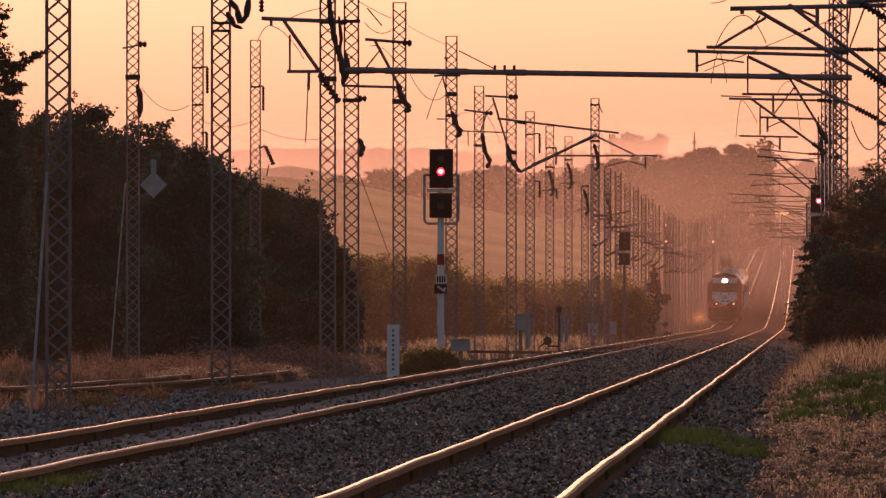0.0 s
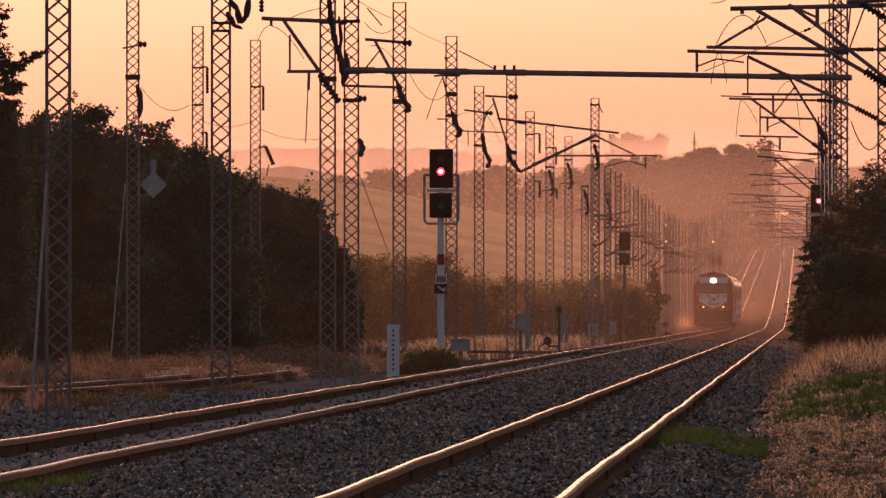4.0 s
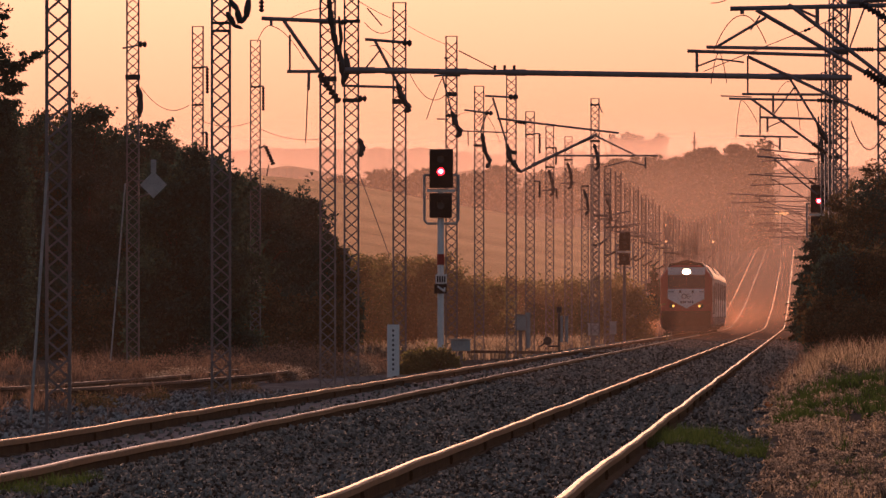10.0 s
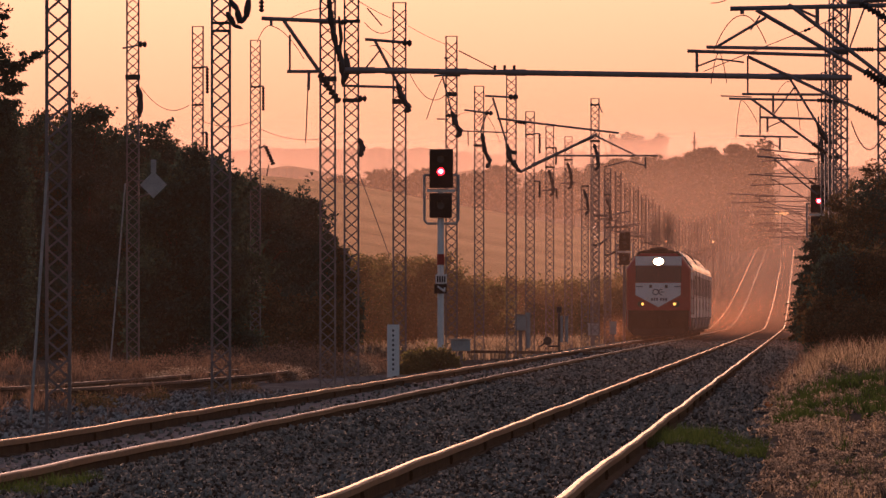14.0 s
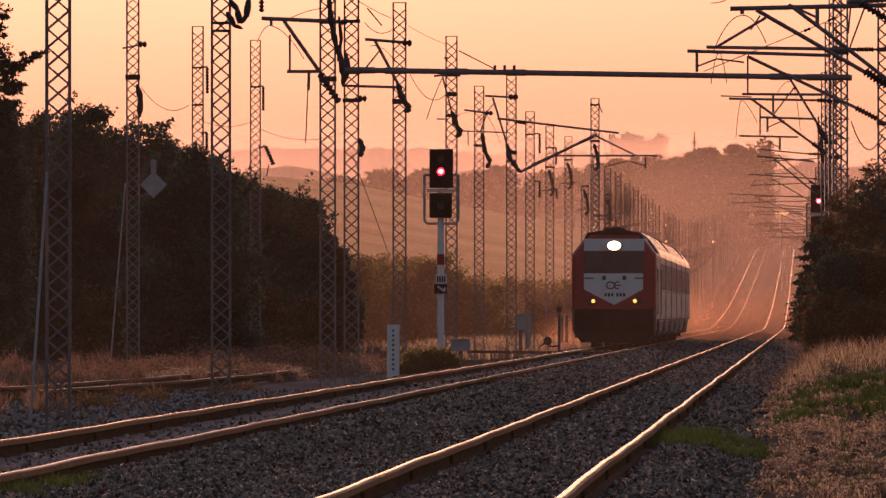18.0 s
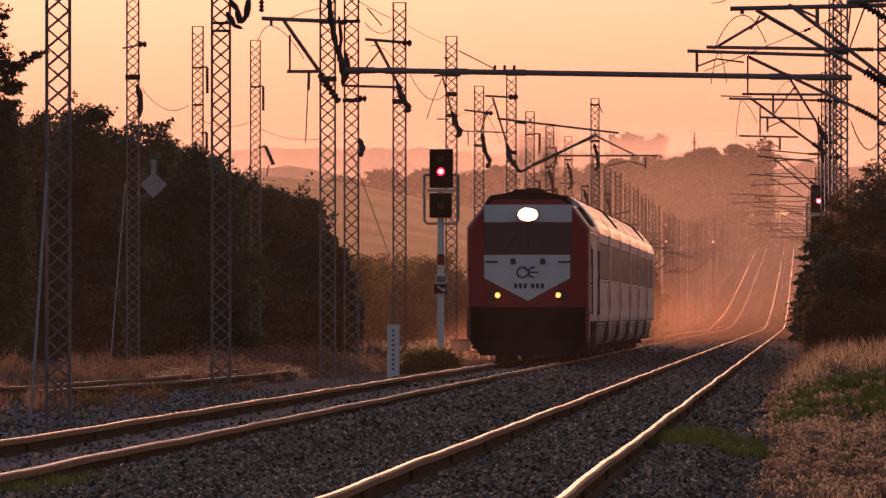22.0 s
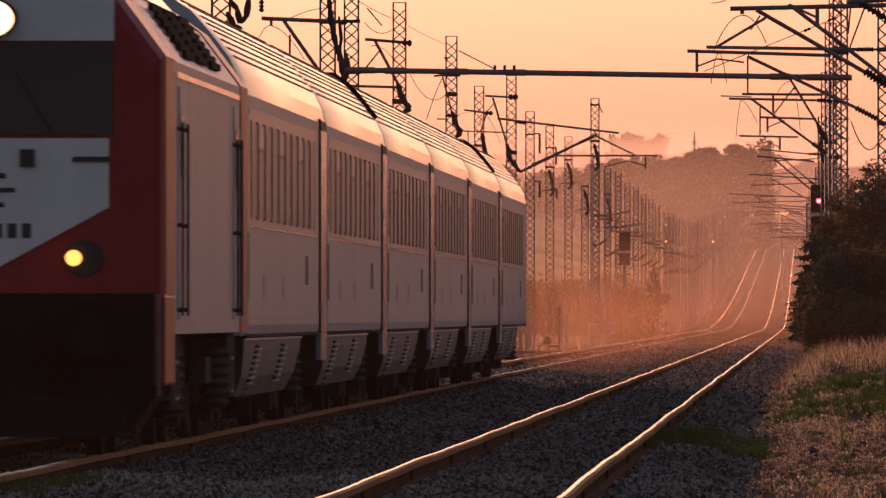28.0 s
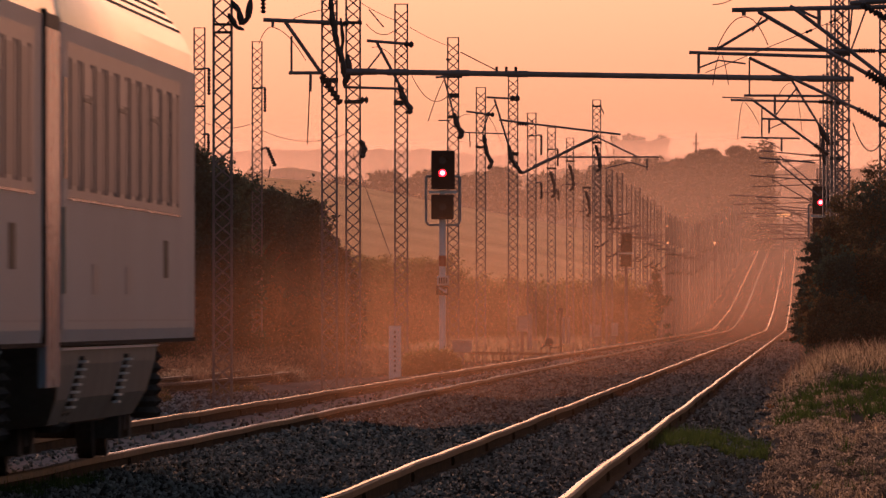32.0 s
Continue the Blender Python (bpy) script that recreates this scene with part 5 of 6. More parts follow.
    # sides: doors, handrails, panel seams
    for s in (-1, 1):
        for y in (3.0, 16.4):
            bm = bmesh.new()
            box(bm, s * 1.432, s * 1.455, y, y + 0.9, 1.12, 3.05)
            dr = part("cab_door", bm, M_GREY, loco)
            bm = bmesh.new()
            box(bm, s * 1.456, s * 1.462, y + 0.2, y + 0.7, 2.3, 2.85)
            part("door_window", bm, M_GLASS, dr)
            for dy in (-0.12, 1.02):
                bm = bmesh.new()
                rod(bm, (s * 1.485, y + dy, 1.15), (s * 1.485, y + dy, 2.75), 0.012, 6)
                for z in (1.2, 1.9, 2.7):
                    rod(bm, (s * 1.44, y + dy, z), (s * 1.495, y + dy, z), 0.02, 6)
                part("handrail", bm, M_DARK, loco)
            bm = bmesh.new()
            for z in (0.45, 0.75, 1.0):
                box(bm, s * 1.2, s * 1.42, y + 0.1, y + 0.8, z, z + 0.03)
            for yy in (y + 0.08, y + 0.82):
                box(bm, s * 1.38, s * 1.42, yy - 0.03, yy + 0.03, 0.42, 1.06)
            part("step", bm, M_STEEL, loco)
        for y in (5.6, 15.6):
            bm = bmesh.new()
            box(bm, s * 1.43, s * 1.440, y, y + 0.03, 1.1, 3.2)
            part("panel_seam", bm, M_BAND, loco)
        bm = bmesh.new()
        box(bm, s * 1.43, s * 1.452, 2.6, 17.8, 3.12, 3.17)
        part("gutter", bm, M_SILVER, loco)
    for y in (4.6, 15.6):
        bogie(loco, y, 1.22)
    bm = bmesh.new()
    box(bm, -1.15, 1.15, 7.6, 12.4, 0.28, 1.0)
    part("fuel_tank", bm, M_BLACK, loco)
    for ob in loco.children_recursive:
        ob.data.transform(Matrix.Scale(0.986, 4, (0, 0, 1)))


def bogie(root, y, half=1.18, gap=2.6):
    """A bogie: side frames with springs, two wheelsets."""
    bm = bmesh.new()
    for s in (-1, 1):
        box(bm, s * half - 0.07, s * half + 0.07, y - gap * 0.75, y + gap * 0.75, 0.55, 0.78)
    box(bm, -half, half, y - 0.25, y + 0.25, 0.56, 0.76)
    part("bogie_frame", bm, M_GEAR, root)
    # blocks added to close bright gaps and keep the shaded underside dark
    bm = bmesh.new()
    for dy in (-0.95, 0.0, 0.95):
        box(bm, -1.02, 1.02, y + dy - 0.28, y + dy + 0.28, 0.16 if dy else 0.22, 0.55)
    part("brake_gear", bm, M_GEAR, root)
    for s in (-1, 1):
        for dy in (-0.75, 0.75):
            bm = bmesh.new()
            rings = []
            for i in range(13):
                rr = 0.13 if i % 2 else 0.085
                rings.append([(s * (half + 0.08) + rr * math.cos(t), y + dy * 0.5 + rr * math.sin(t), 0.32 + i * 0.045) for t in np.linspace(0, 2 * math.pi, 11)[:-1]])
            loft(bm, rings)
            part("spring", bm, M_GEAR, root)
    for dy in (-gap / 2, gap / 2):
        bm = bmesh.new()
        for s in (-1, 1):
            rod(bm, (s * 0.69, y + dy, 0.455), (s * 0.82, y + dy, 0.455), 0.455, 24)
        rod(bm, (-0.9, y + dy, 0.455), (0.9, y + dy, 0.455), 0.09, 8)
        part("wheelset", bm, M_GEAR, root)


COACH = [(-1.40, 0.95), (1.40, 0.95), (1.41, 1.05), (1.41, 3.18), (1.38, 3.34), (1.29, 3.52), (1.11, 3.75), (0.93, 3.95), (0.76, 4.06), (-0.76, 4.06), (-0.93, 3.95), (-1.11, 3.75), (-1.29, 3.52), (-1.375, 3.34), (-1.41, 3.18), (-1.41, 1.05)]
coach = tagged(new("passenger_coach"), "light grey passenger coach with tall windows and ribbed roof", "railway coach", "coaches of the train")


def build_coach():
    L0, L1 = 0.3, 26.0
    bm = bmesh.new()
    loft(bm, [[(x * k, y, z) for x, z in COACH] for y, k in ((L0, 0.97), (L0 + 0.12, 1.0), (L1 - 0.12, 1.0), (L1, 0.97))])
    for f in bm.faces:
        f.material_index = 1 if f.calc_center_median().z > 3.22 and abs(f.normal.y) < 0.5 else 0
        f.smooth = f.material_index == 1
    for e in bm.edges:
        if len({f.smooth for f in e.link_faces}) > 1:
            e.smooth = False
    part("body", bm, [M_GREY, M_SILVER], coach, "pale grey painted body shell")
    # roof ribs as thin dark strips, the grooves' shade put into their colour
    for x, z in [(k * x, z) for x, z in [(1.29 - 0.18 * f, 3.52 + 0.23 * f) for f in (0.02, 0.36, 0.7)] + [(1.11 - 0.18 * f, 3.75 + 0.20 * f) for f in (0.04, 0.38, 0.72)] + [(0.87, 3.992), (0.79, 4.045)] for k in (-1, 1)]:
        bm = bmesh.new()
        box(bm, x - 0.006, x + 0.006, L0 + 0.3, L1 - 0.3, z - 0.02, z + 0.014)
        part("roof_rib", bm, M_DARK, coach)
    for s in (-1, 1):
        # window band, panes and ventilator lights
        bm = bmesh.new()
        box(bm, s * 1.405, s * 1.414, 1.2, 22.5, 1.98, 3.06)
        part("window_band", bm, M_BAND, coach, "bluish grey band round the windows")
        bm = bmesh.new()
        box(bm, s * 1.41, s * 1.420, 1.2, 22.5, 1.955, 1.975)
        part("waist_strip", bm, M_FRAME, coach)
        bm = bmesh.new()
        box(bm, s * 1.375, s * 1.416, 0.4, 25.9, 0.935, 0.965)
        part("sill_gap", bm, M_BLACK, coach, "dark gap under the body side")
        bm = bmesh.new()
        box(bm, s * 1.35, s * 1.402, 0.6, 18.1, 0.905, 0.924)
        part("skirt_lip", bm, M_WHITE, coach)
        n = 10
        for i in range(n):
            y = 1.55 + i * 2.08
            bm = bmesh.new()
            hung = i % 3 == 1
            box(bm, s * 1.414, s * 1.421, y, y + 1.46, 2.06, 2.66 if hung else 2.92)
            part("window", bm, M_PANE, coach)
            if hung:
                bm = bmesh.new()
                box(bm, s * 1.414, s * 1.423, y, y + 1.46, 2.72, 2.92)
                part("top_light", bm, M_BAND, coach)
            bm = bmesh.new()
            x0, x1 = s * 1.412, s * 1.4245
            box(bm, x0, x1, y - 0.02, y, 2.03, 2.95)
            box(bm, x0, x1, y + 1.46, y + 1.51, 2.03, 2.95)
            if hung:
                box(bm, x0, x1, y, y + 1.46, 2.67, 2.70)
            part("window_frame", bm, M_SLIT, coach)
        for y in (0.32,):
            bm = bmesh.new()
            box(bm, s * 1.40, s * 1.418, y, y + 0.85, 1.05, 3.0)
            dr = part("door", bm, M_GREY, coach)
            bm = bmesh.new()
            box(bm, s * 1.419, s * 1.424, y + 0.2, y + 0.65, 2.1, 2.8)
            part("door_window", bm, M_GLASS, dr)
            bm = bmesh.new()
            rod(bm, (s * 1.43, y - 0.06, 1.3), (s * 1.43, y - 0.06, 1.9), 0.012, 6)
            part("handrail", bm, M_SILVER, dr)
        for y, z0, z1 in ((5.4, 1.30, 1.52), (11.4, 1.31, 1.52), (19.0, 1.45, 1.75)):
            bm = bmesh.new()
            box(bm, s * 1.408, s * 1.416, y, y + (0.85 if z1 > 1.6 else 0.9), z0, z1)
            part("vent_panel", bm, M_DARK if z1 > 1.6 else M_BAND, coach)
        # under-floor skirt with slanted louvres, painted white for their glints
        bm = bmesh.new()
        loft(bm, [[(s * 1.385, y0, 0.925), (s * 1.38, y1, 0.80), (s * 1.34, y1 * 0.5 + y2 * 0.5, 0.56), (s * 1.26, y2, 0.38), (s * 0.9, y2, 0.34), (s * 0.9, y0, 0.925)] for y0, y1, y2 in ((0.5, 0.6, 1.4), (18.2, 18.0, 16.4))])
        bmesh.ops.recalc_face_normals(bm, faces=bm.faces[:])
        sk = part("skirt", bm, M_SKIRT, coach, "grey equipment skirt under the floor")
        for y0 in (3.9, 11.8):
            for i in range(7):
                f = i / 6
                x, z, y = s * (1.384 - 0.055 * f), 0.82 - 0.32 * f, y0 - 0.9 * f
                bm = bmesh.new()
                box(bm, min(x, x + s * 0.045), max(x, x + s * 0.045), y, y + 0.5, z - 0.009, z + 0.008)
                part("louvre", bm, M_WHITE, sk)
                bm = bmesh.new()
                box(bm, min(x - s * 0.02, x + s * 0.016), max(x - s * 0.02, x + s * 0.016), y, y + 0.5, z + 0.009, z + 0.040)
                part("slot", bm, M_BLACK, sk)
    for y0, y1 in ((-0.22, 0.30), (26.0, 26.22)):
        bm = bmesh.new()
        for i in range(4):
            a = y0 + (y1 - y0) * i / 4
            b = a + (y1 - y0) * 0.2
            loft(bm, [[(x * 0.90, y, 1.0 + (z - 1.0) * 0.93) for x, z in COACH] for y in (a, b)])
        loft(bm, [[(x * 0.85, y, 1.0 + (z - 1.0) * 0.9) for x, z in COACH] for y in (y0, y1)])
        part("gangway_bellows", bm, M_BELLOWS, coach, "grey folded gangway bellows")
    for s in (-1, 1):
        bm = bmesh.new()
        box(bm, s * 1.37, s * 1.425, 24.1, 26.22, 0.66, 3.10)
        part("end_pillar", bm, M_FRAME, coach)
        # black strip added for the dark line of shade at the coach gap
        bm = bmesh.new()
        box(bm, s * 1.36, s * 1.428, 23.80, 24.09, 0.95, 3.22)
        part("rubber_seal", bm, M_BLACK, coach)
        bm = bmesh.new()
        box(bm, s * 1.30, s * 1.425, 24.1, 26.2, 3.105, 3.20)
        part("pillar_cap", bm, M_DARK, coach)
        bm = bmesh.new()
        box(bm, s * 1.41, s * 1.4125, 0.5, 25.6, 1.105, 1.12)
        part("sill_line", bm, M_BAND, coach)
    for y in (3.6, 21.0):
        bogie(coach, y, 1.10)
    bm = bmesh.new()
    box(bm, -0.95, 0.95, 1.0, 18.6, 0.32, 0.95)
    part("underframe", bm, M_GEAR, coach)


M_INK = mat("dark_blue_ink", (0.03, 0.03, 0.05), 0.5, 0.0, 0.1, 3.0, 20.0)
M_BAND = mat("blue_grey_paint", (0.40, 0.425, 0.47), 0.3, 0.1, 0.08, 0.7, 18.0)
M_FRAME = mat("mid_grey_paint", (0.38, 0.40, 0.46), 0.2, 0.1, 0.08, 0.7, 18.0)
M_SLIT = mat("dark_gasket", (0.13, 0.135, 0.15), 0.4, 0.0, 0.1, 0.7, 18.0)
M_SKIRT = mat("dusty_grey_panels", (0.22, 0.20, 0.17), 0.6, 0.0, 0.25, 0.9, 14.0)
M_BELLOWS = mat("grey_rubber", (0.16, 0.16, 0.17), 0.7, 0.0, 0.2, 1.2, 20.0)
build_loco()
build_coach()
COACHES = [coach] + [copy_thing(coach, pose(0, 0, 0)) for i in range(5)]

# the last coach has no pillar towards a coach behind it
for ob in [c for c in COACHES[-1].children if c.name.split(".")[0] in ("end_pillar", "pillar_cap", "rubber_seal")]:
    bpy.data.objects.remove(ob)
# black lines added over the roof for the dark gaps at two of the couplings
for i in (1, 4):
    bm = bmesh.new()
    pts = [(x, 26.1, z + 0.03) for x, z in COACH[5:13]]
    wire(bm, pts, 0.038, 6)
    part("roof_seal", bm, M_BLACK, COACHES[i], "black line put in for the dark gap across the roof")


# ---- dust and smoke that go with the train ----
def puff_mat(name, col, density, scatter=True):
    """Drifting dust or smoke: dense in the middle, fading to nothing at the rim, torn by noise."""
    m = bpy.data.materials.new(name)
    m.use_nodes = True
    n, l = m.node_tree.nodes, m.node_tree.links
    n.remove(n["Principled BSDF"])
    tc = n.new("ShaderNodeTexCoord")
    gr = n.new("ShaderNodeTexGradient")
    gr.gradient_type = "SPHERICAL"
    mp = n.new("ShaderNodeMapping")
    mp.inputs["Location"].default_value = (-1.0, -1.0, 0)
    mp.inputs["Scale"].default_value = (2.0, 2.0, 0.0)
    l.new(tc.outputs["Generated"], mp.inputs[0])
    l.new(mp.outputs[0], gr.inputs[0])
    no = n.new("ShaderNodeTexNoise")
    no.inputs["Scale"].default_value, no.inputs["Detail"].default_value = 0.35, 5.0
    l.new(tc.outputs["Object"], no.inputs["Vector"])
    m1, m2 = n.new("ShaderNodeMath"), n.new("ShaderNodeMath")
    m1.operation = m2.operation = "MULTIPLY"
    m2.use_clamp = True
    sq = n.new("ShaderNodeMath")
    sq.operation = "POWER"
    sq.inputs[1].default_value = 1.7
    l.new(gr.outputs["Fac"], sq.inputs[0])
    l.new(sq.outputs[0], m1.inputs[0])
    l.new(no.outputs["Fac"], m1.inputs[1])
    l.new(m1.outputs[0], m2.inputs[0])
    m2.inputs[1].default_value = density * 2.4
    tr, x = n.new("ShaderNodeBsdfTransparent"), n.new("ShaderNodeMixShader")
    sc = n.new("ShaderNodeBsdfTranslucent" if scatter else "ShaderNodeBsdfDiffuse")
    sc.inputs[0].default_value = (*col, 1)
    l.new(m2.outputs[0], x.inputs[0])
    l.new(tr.outputs[0], x.inputs[1])
    l.new(sc.outputs[0], x.inputs[2])
    l.new(x.outputs[0], n["Material Output"].inputs[0])
    return m


def puff(name, m, x, y, z, w, h, parent, bow=0.25):
    """One curled sheet of dust across the track; built in its own x-z outline."""
    bm = bmesh.new()
    nx, nz = 12, 8
    grid = [[bm.verts.new((w * (i / nx - 0.5), h * (j / nz - 0.5), bow * w * ((i / nx - 0.5) ** 2 * 4 + (j / nz - 0.5) ** 2 * 2))) for i in range(nx + 1)] for j in range(nz + 1)]
    for a, b in zip(grid, grid[1:]):
        for i in range(nx):
            bm.faces.new((a[i], a[i + 1], b[i + 1], b[i]))
    ob = part(name, bm, m, parent, smooth=True)
    ob.matrix_local = pose(x, y, z, 90, 0, 0)
    return ob


M_DUST = puff_mat("sunlit_dust", (1.0, 0.50, 0.26), 0.092)
M_SMOKE = puff_mat("diesel_smoke", (0.10, 0.07, 0.055), 0.46, False)
PUFFS = ((14, -2.0, 0.35, 2.2, 1.4), (40, -2.4, 0.4, 2.6, 1.6), (80, -2.8, 0.5, 3, 2.0), (120, -2.8, 0.6, 3.5, 2.2))
dust = tagged(new("dust_cloud"), "orange sunlit dust whirled up behind the train", "dust")
for y, x, z, w, h in PUFFS + ((235, 1.5, 0.7, 7, 3.4), (300, 1.0, 1.0, 13, 5), (400, 1.0, 1.2, 18, 6), (520, 1.0, 1.4, 26, 7)):
    puff("dust_puff", M_DUST, x, y, z, w, h, dust)
smoke = tagged(new("exhaust_smoke"), "thin dark diesel exhaust above the roof", "smoke")
for y, x, z, w, h in ((7, -0.3, 4.9, 0.7, 2.0), (8, 0.35, 5.0, 0.6, 2.2), (12, -0.2, 4.95, 0.8, 2.0), (16, 0.4, 5.0, 0.8, 2.2), (24, 0.0, 5.1, 1.2, 2.4)):
    puff("smoke_wisp", M_SMOKE, x, y, z, w, h, smoke, 0.1)

RUN = ((0, 1406), (6, 1134.3), (11, 898.5), (16.5, 652.7), (19, 539.5), (21, 448), (23, 357.1), (24, 312.1), (25, 266.7), (27.5, 157.6), (28, 135.4), (30, 51.0), (31, 8.0), (32, -35.7))


# ---- sleepers, joints and stones of the track bed ----
def build_pieces():
    bm = bmesh.new()
    loft(bm, [[(-1.25 + i, -0.14 + i, z), (1.25 - i, -0.14 + i, z), (1.25 - i, 0.14 - i, z), (-1.25 + i, 0.14 - i, z)] for z, i in ((-0.2, 0.0), (-0.03, 0.0), (0.0, 0.025))])
    me = bpy.data.meshes.new("sleeper")
    bm.to_mesh(me)
    bm.free()
    me.materials.append(M_SLEEPER)
    r = random.Random(3)
    for tr in (0.0, 4.25):
        bed = tagged(new("sleeper_row"), "weathered grey concrete sleepers half sunk in ballast", "sleepers", kind="structure")
        for i in range(300):
            d = 86 + 0.62 * i
            ob = new("sleeper", me)
            ob.parent = bed
            ob.matrix_world = pose(track_x(d) + tr + r.uniform(-0.01, 0.01), d, (-0.172 if tr else -0.150) + r.uniform(-0.008, 0.004), 0, 0, r.uniform(-0.5, 0.5))
    # the rest of the left track's sleepers, farther off
    bm = bmesh.new()
    for i in range(600):
        d = 272 + 0.62 * i
        loft(bm, [[(track_x(d) + x, d + y, z) for x, y in ((-1.25 + k, -0.14 + k), (1.25 - k, -0.14 + k), (1.25 - k, 0.14 - k), (-1.25 + k, 0.14 - k))] for z, k in ((-0.3, 0.0), (-0.18, 0.0), (-0.15 + r.uniform(-0.008, 0.004), 0.025))])
    tagged(part("far_sleepers", bm, M_SLEEPER), "weathered concrete sleepers farther along the track", "sleepers", kind="stuff")
    # fishplates at the rail joints
    bm = bmesh.new()
    loft(bm, [[(-0.026, y, -0.140), (0.026, y, -0.140), (0.032, y, -0.10), (0.026, y, -0.062), (-0.026, y, -0.062), (-0.032, y, -0.10)] for y in (-0.36, 0.36)])
    me = bpy.data.meshes.new("fishplate")
    bm.to_mesh(me)
    bm.free()
    me.materials.append(M_RUST)
    for rail, (off, seed) in zip(RAILS, RAIL_AT):
        for i in range(22):
            d = 99.5 + 14.9 * i + seed
            ob = new("fishplate", me)
            ob.parent = rail
            ob.location = (track_x(d) + off + 0.008 * math.sin(d * 0.11 + seed), d, sag(d, seed))
    # loose stones
    r = np.random.default_rng(11)
    octa = np.array([[1, 0, 0], [-1, 0, 0], [0, 1, 0], [0, -1, 0], [0, 0, 1], [0, 0, -1]], float)
    tri = np.array([[0, 2, 4], [2, 1, 4], [1, 3, 4], [3, 0, 4], [2, 0, 5], [1, 2, 5], [3, 1, 5], [0, 3, 5]])
    for d0, d1, n, size, label in ((84, 118, 60000, 0.028, "dark crushed-stone ballast, loose stones"), (118, 170, 60000, 0.032, "dark crushed-stone ballast, loose stones"), (170, 280, 50000, 0.042, "dark crushed-stone ballast, loose stones"), (280, 470, 60000, 0.06, "dark crushed-stone ballast, loose stones"), (470, 800, 40000, 0.08, "dark crushed-stone ballast, loose stones")):
        d = r.uniform(d0, d1, n)
        o = r.uniform(-2.6, 6.4, n)
        near = np.minimum(np.minimum(abs(o - GAUGE), abs(o + GAUGE)), np.minimum(abs(o - 4.25 - GAUGE), abs(o - 4.25 + GAUGE)))
        keep = (near > 0.13) & ((abs(o) > 0.7) | (r.uniform(0, 1, n) < 0.08))
        d, o = d[keep], o[keep]
        n = len(d)
        z = np.interp(o, [p[0] for p in BED], [p[1] for p in BED]) - 0.015 + r.uniform(0, 0.02, n) + np.where(abs(o) < 0.7, 0.065, 0.0)
        s = size * r.uniform(0.5, 1.35, (n, 1, 1)) * r.uniform(0.6, 1.2, (n, 1, 3))
        q = r.normal(size=(n, 3, 3))
        q /= np.linalg.norm(q, axis=2)[:, :, None]
        v = np.einsum("ij,njk->nik", octa, q) * s * r.uniform(0.7, 1.1, (n, 6, 1))
        v += np.stack([-6.55 + 0.02129 * d + o, d, z], 1)[:, None, :]
        f = (np.arange(n)[:, None, None] * 6 + tri[None]).reshape(-1, 3)
        tagged(mesh_np("ballast_stones", v.reshape(-1, 3), f, M_STONE), label, "ballast", kind="stuff")
    n = 8000
    d, o = r.uniform(175, 340, n), r.uniform(-7.2, -2.9, n)
    z = np.array([ground_z(a, b) for a, b in zip(d, o)]) + 0.03
    s = 0.042 * r.uniform(0.4, 1.5, (n, 1, 1))
    v = octa[None] * s * r.uniform(0.5, 1.2, (n, 6, 3)) + np.stack([-6.55 + 0.02129 * d + o, d, z], 1)[:, None, :]
    f = (np.arange(n)[:, None, None] * 6 + tri[None]).reshape(-1, 3)
    tagged(mesh_np("gravel_stones", v.reshape(-1, 3), f, M_PEBBLE), "pale loose stones on the gravel strip", "gravel", kind="stuff")


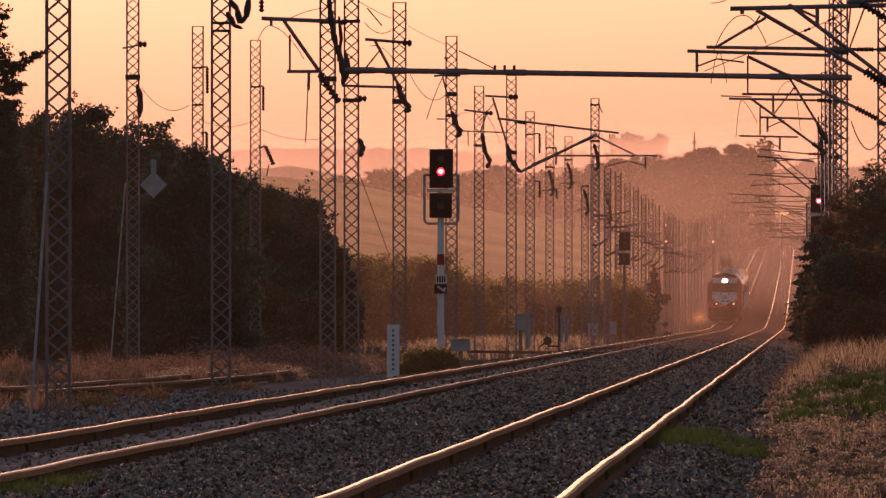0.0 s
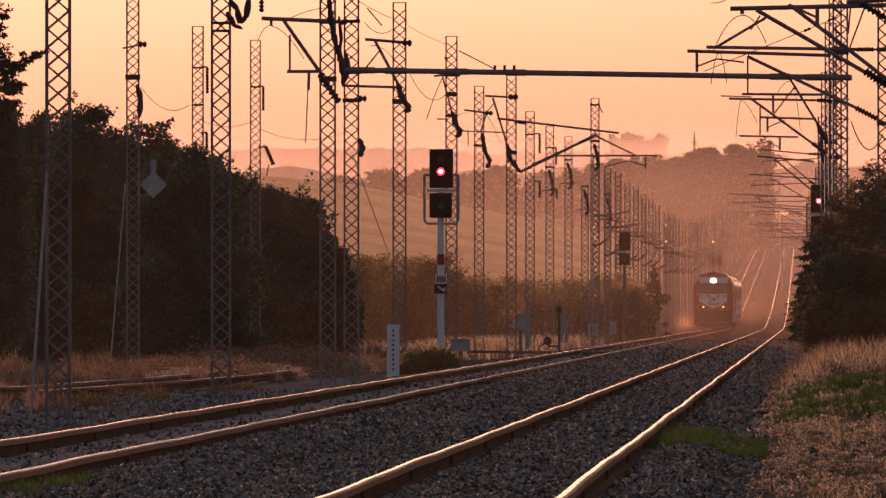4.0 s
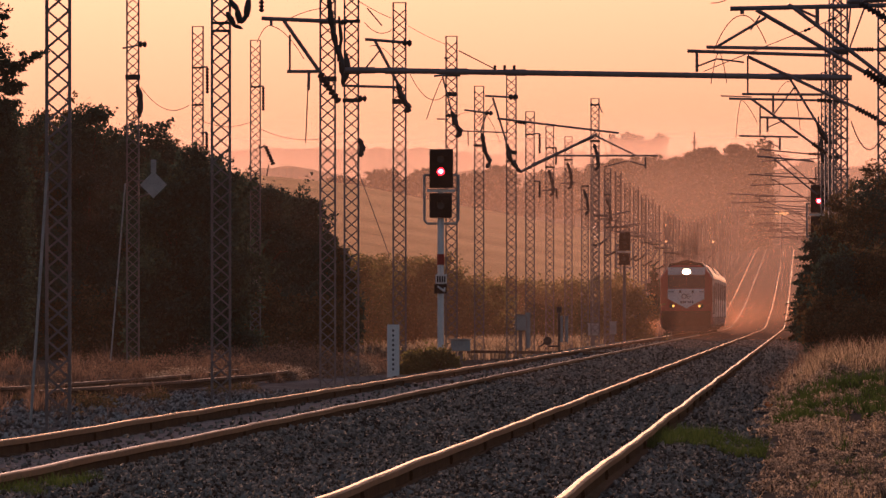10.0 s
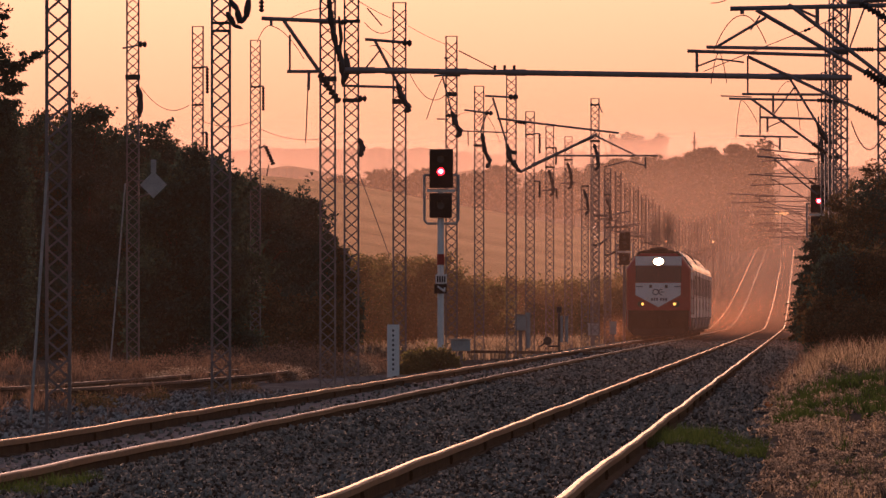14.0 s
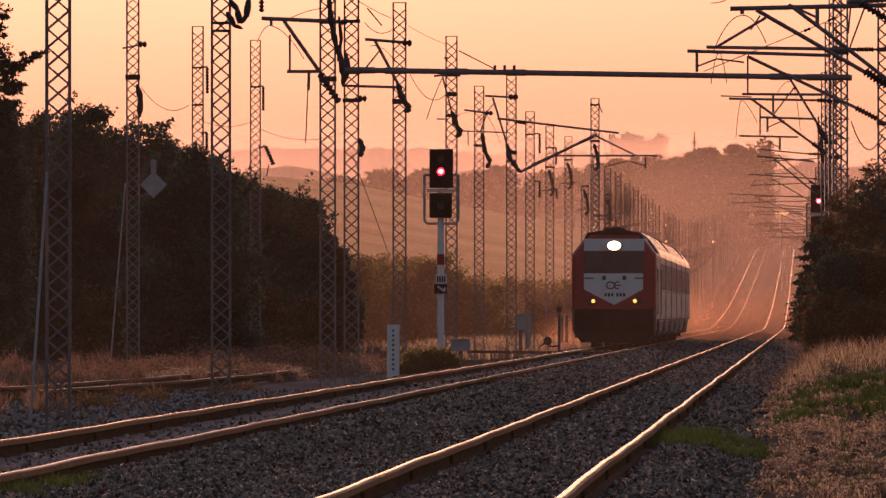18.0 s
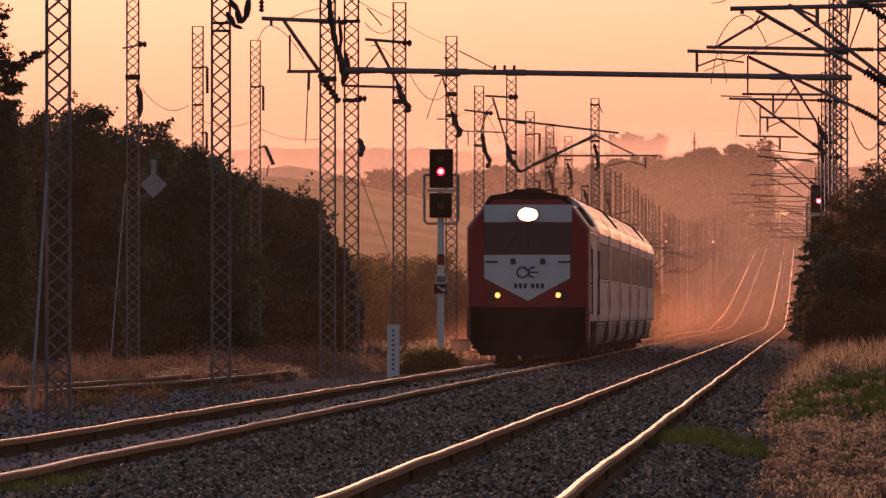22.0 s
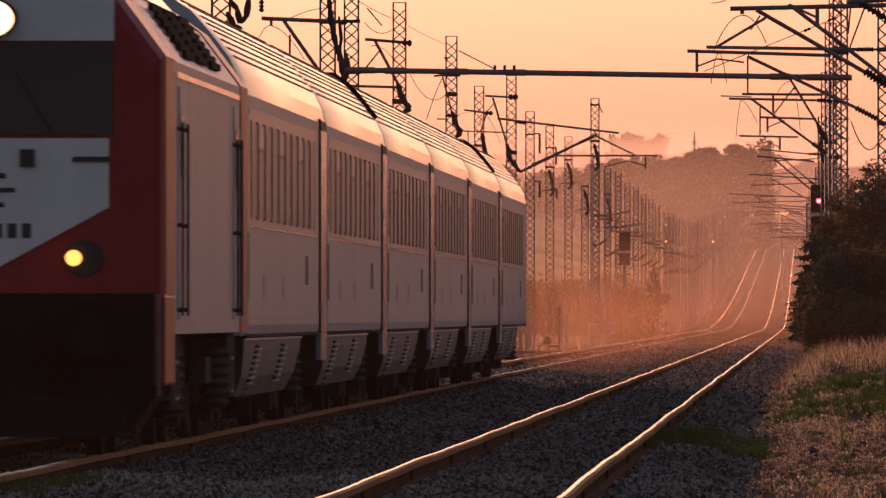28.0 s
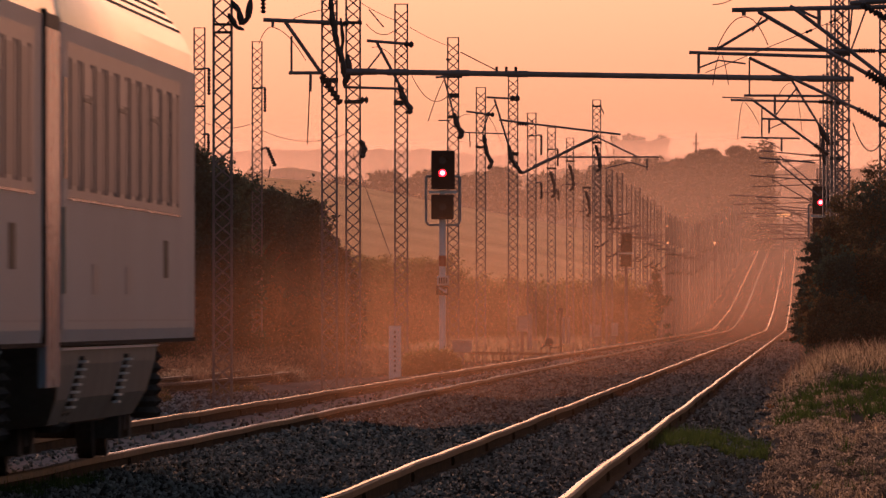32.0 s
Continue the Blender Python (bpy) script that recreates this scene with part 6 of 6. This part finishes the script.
def clods():
    """Dark clods of earth and a scrap of orange litter on the bank."""
    r = random.Random(19)
    first = None
    for a, b in ((1434, 774), (1444, 768), (1460, 780), (1446, 796), (1514, 752), (1528, 770)):
        d = 160.0 + r.uniform(-6, 6)
        x = (a - 784.0) * d / 30000.0
        m = pose(x, d, ground_z(d, x - track_x(d)) + 0.03, r.uniform(-20, 20), 0, r.uniform(0, 360))
        if first is None:
            bm = bmesh.new()
            bmesh.ops.create_icosphere(bm, subdivisions=2, radius=0.06)
            for v in bm.verts:
                v.co *= 1 + 0.5 * noise.noise(v.co * 22)
                v.co.z *= 0.6
            first = tagged(part("clod", bm, M_BARK, smooth=True), "dark clod of dry earth on the grassy bank", "clod", "clods on the bank")
            first.matrix_world = m
        else:
            copy_thing(first, m)
    bm = bmesh.new()
    bmesh.ops.create_icosphere(bm, subdivisions=2, radius=0.05)
    for v in bm.verts:
        v.co *= 1 + 0.7 * noise.noise(v.co * 30 + Vector((3, 1, 2)))
    litter = tagged(part("litter", bm, mat("orange_wrapper", (0.75, 0.22, 0.04), 0.5)), "crumpled scrap of orange litter beside the ballast", "litter")
    litter.matrix_world = pose((1361 - 784.0) * 252 / 30000.0, 252, ground_z(252, 6.05) + 0.05)


build_pieces()
clods()


def siding_bend(d):
    """The siding swings towards the line where it is nearest and away again."""
    return -1.3 * ((d - 380.0) / 90.0) ** 2 * (0.5 if d > 380 else 1.0)


def siding():
    """A rusty siding beyond the left track, and a stray rail by the points."""
    for o, sd in ((-6.15 - GAUGE, 0.4), (-6.15 + GAUGE, 1.9)):
        ob = build_rail(o, sd, "siding_rail", 292.0, 560.0, -0.16, siding_bend, M_RAIL_D, M_RUST_T)
        tagged(ob, "rusty siding rail in dry grass", "rail", "rails of the siding")
    bm = bmesh.new()
    a, b = sight(826, 617, 556), sight(1076, 620, 540)
    loft(bm, [[p + Vector((0, y, z)) for y, z in ((-0.05, -0.15), (0.05, -0.15), (0.03, -0.06), (-0.03, -0.06))] for p in (a, a.lerp(b, 0.5), b)])
    tagged(part("turnout_rail", bm, M_RUST_T), "rusty crossing rail at the points", "rail", "rails of the siding")


siding()


def motions():
    heading = -math.degrees(math.atan(0.02129))
    for th, back in [(loco, 0.0), (dust, 0.0), (smoke, 0.0)] + [(c, 20.45 + 26.4 * i) for i, c in enumerate(COACHES)]:
        rows = []
        for t, d in RUN:
            dd = d + back
            rows.append((t, pose(track_x(dd), dd, grade(dd), 0, 0, heading)))
        walk(th, rows)


motions()
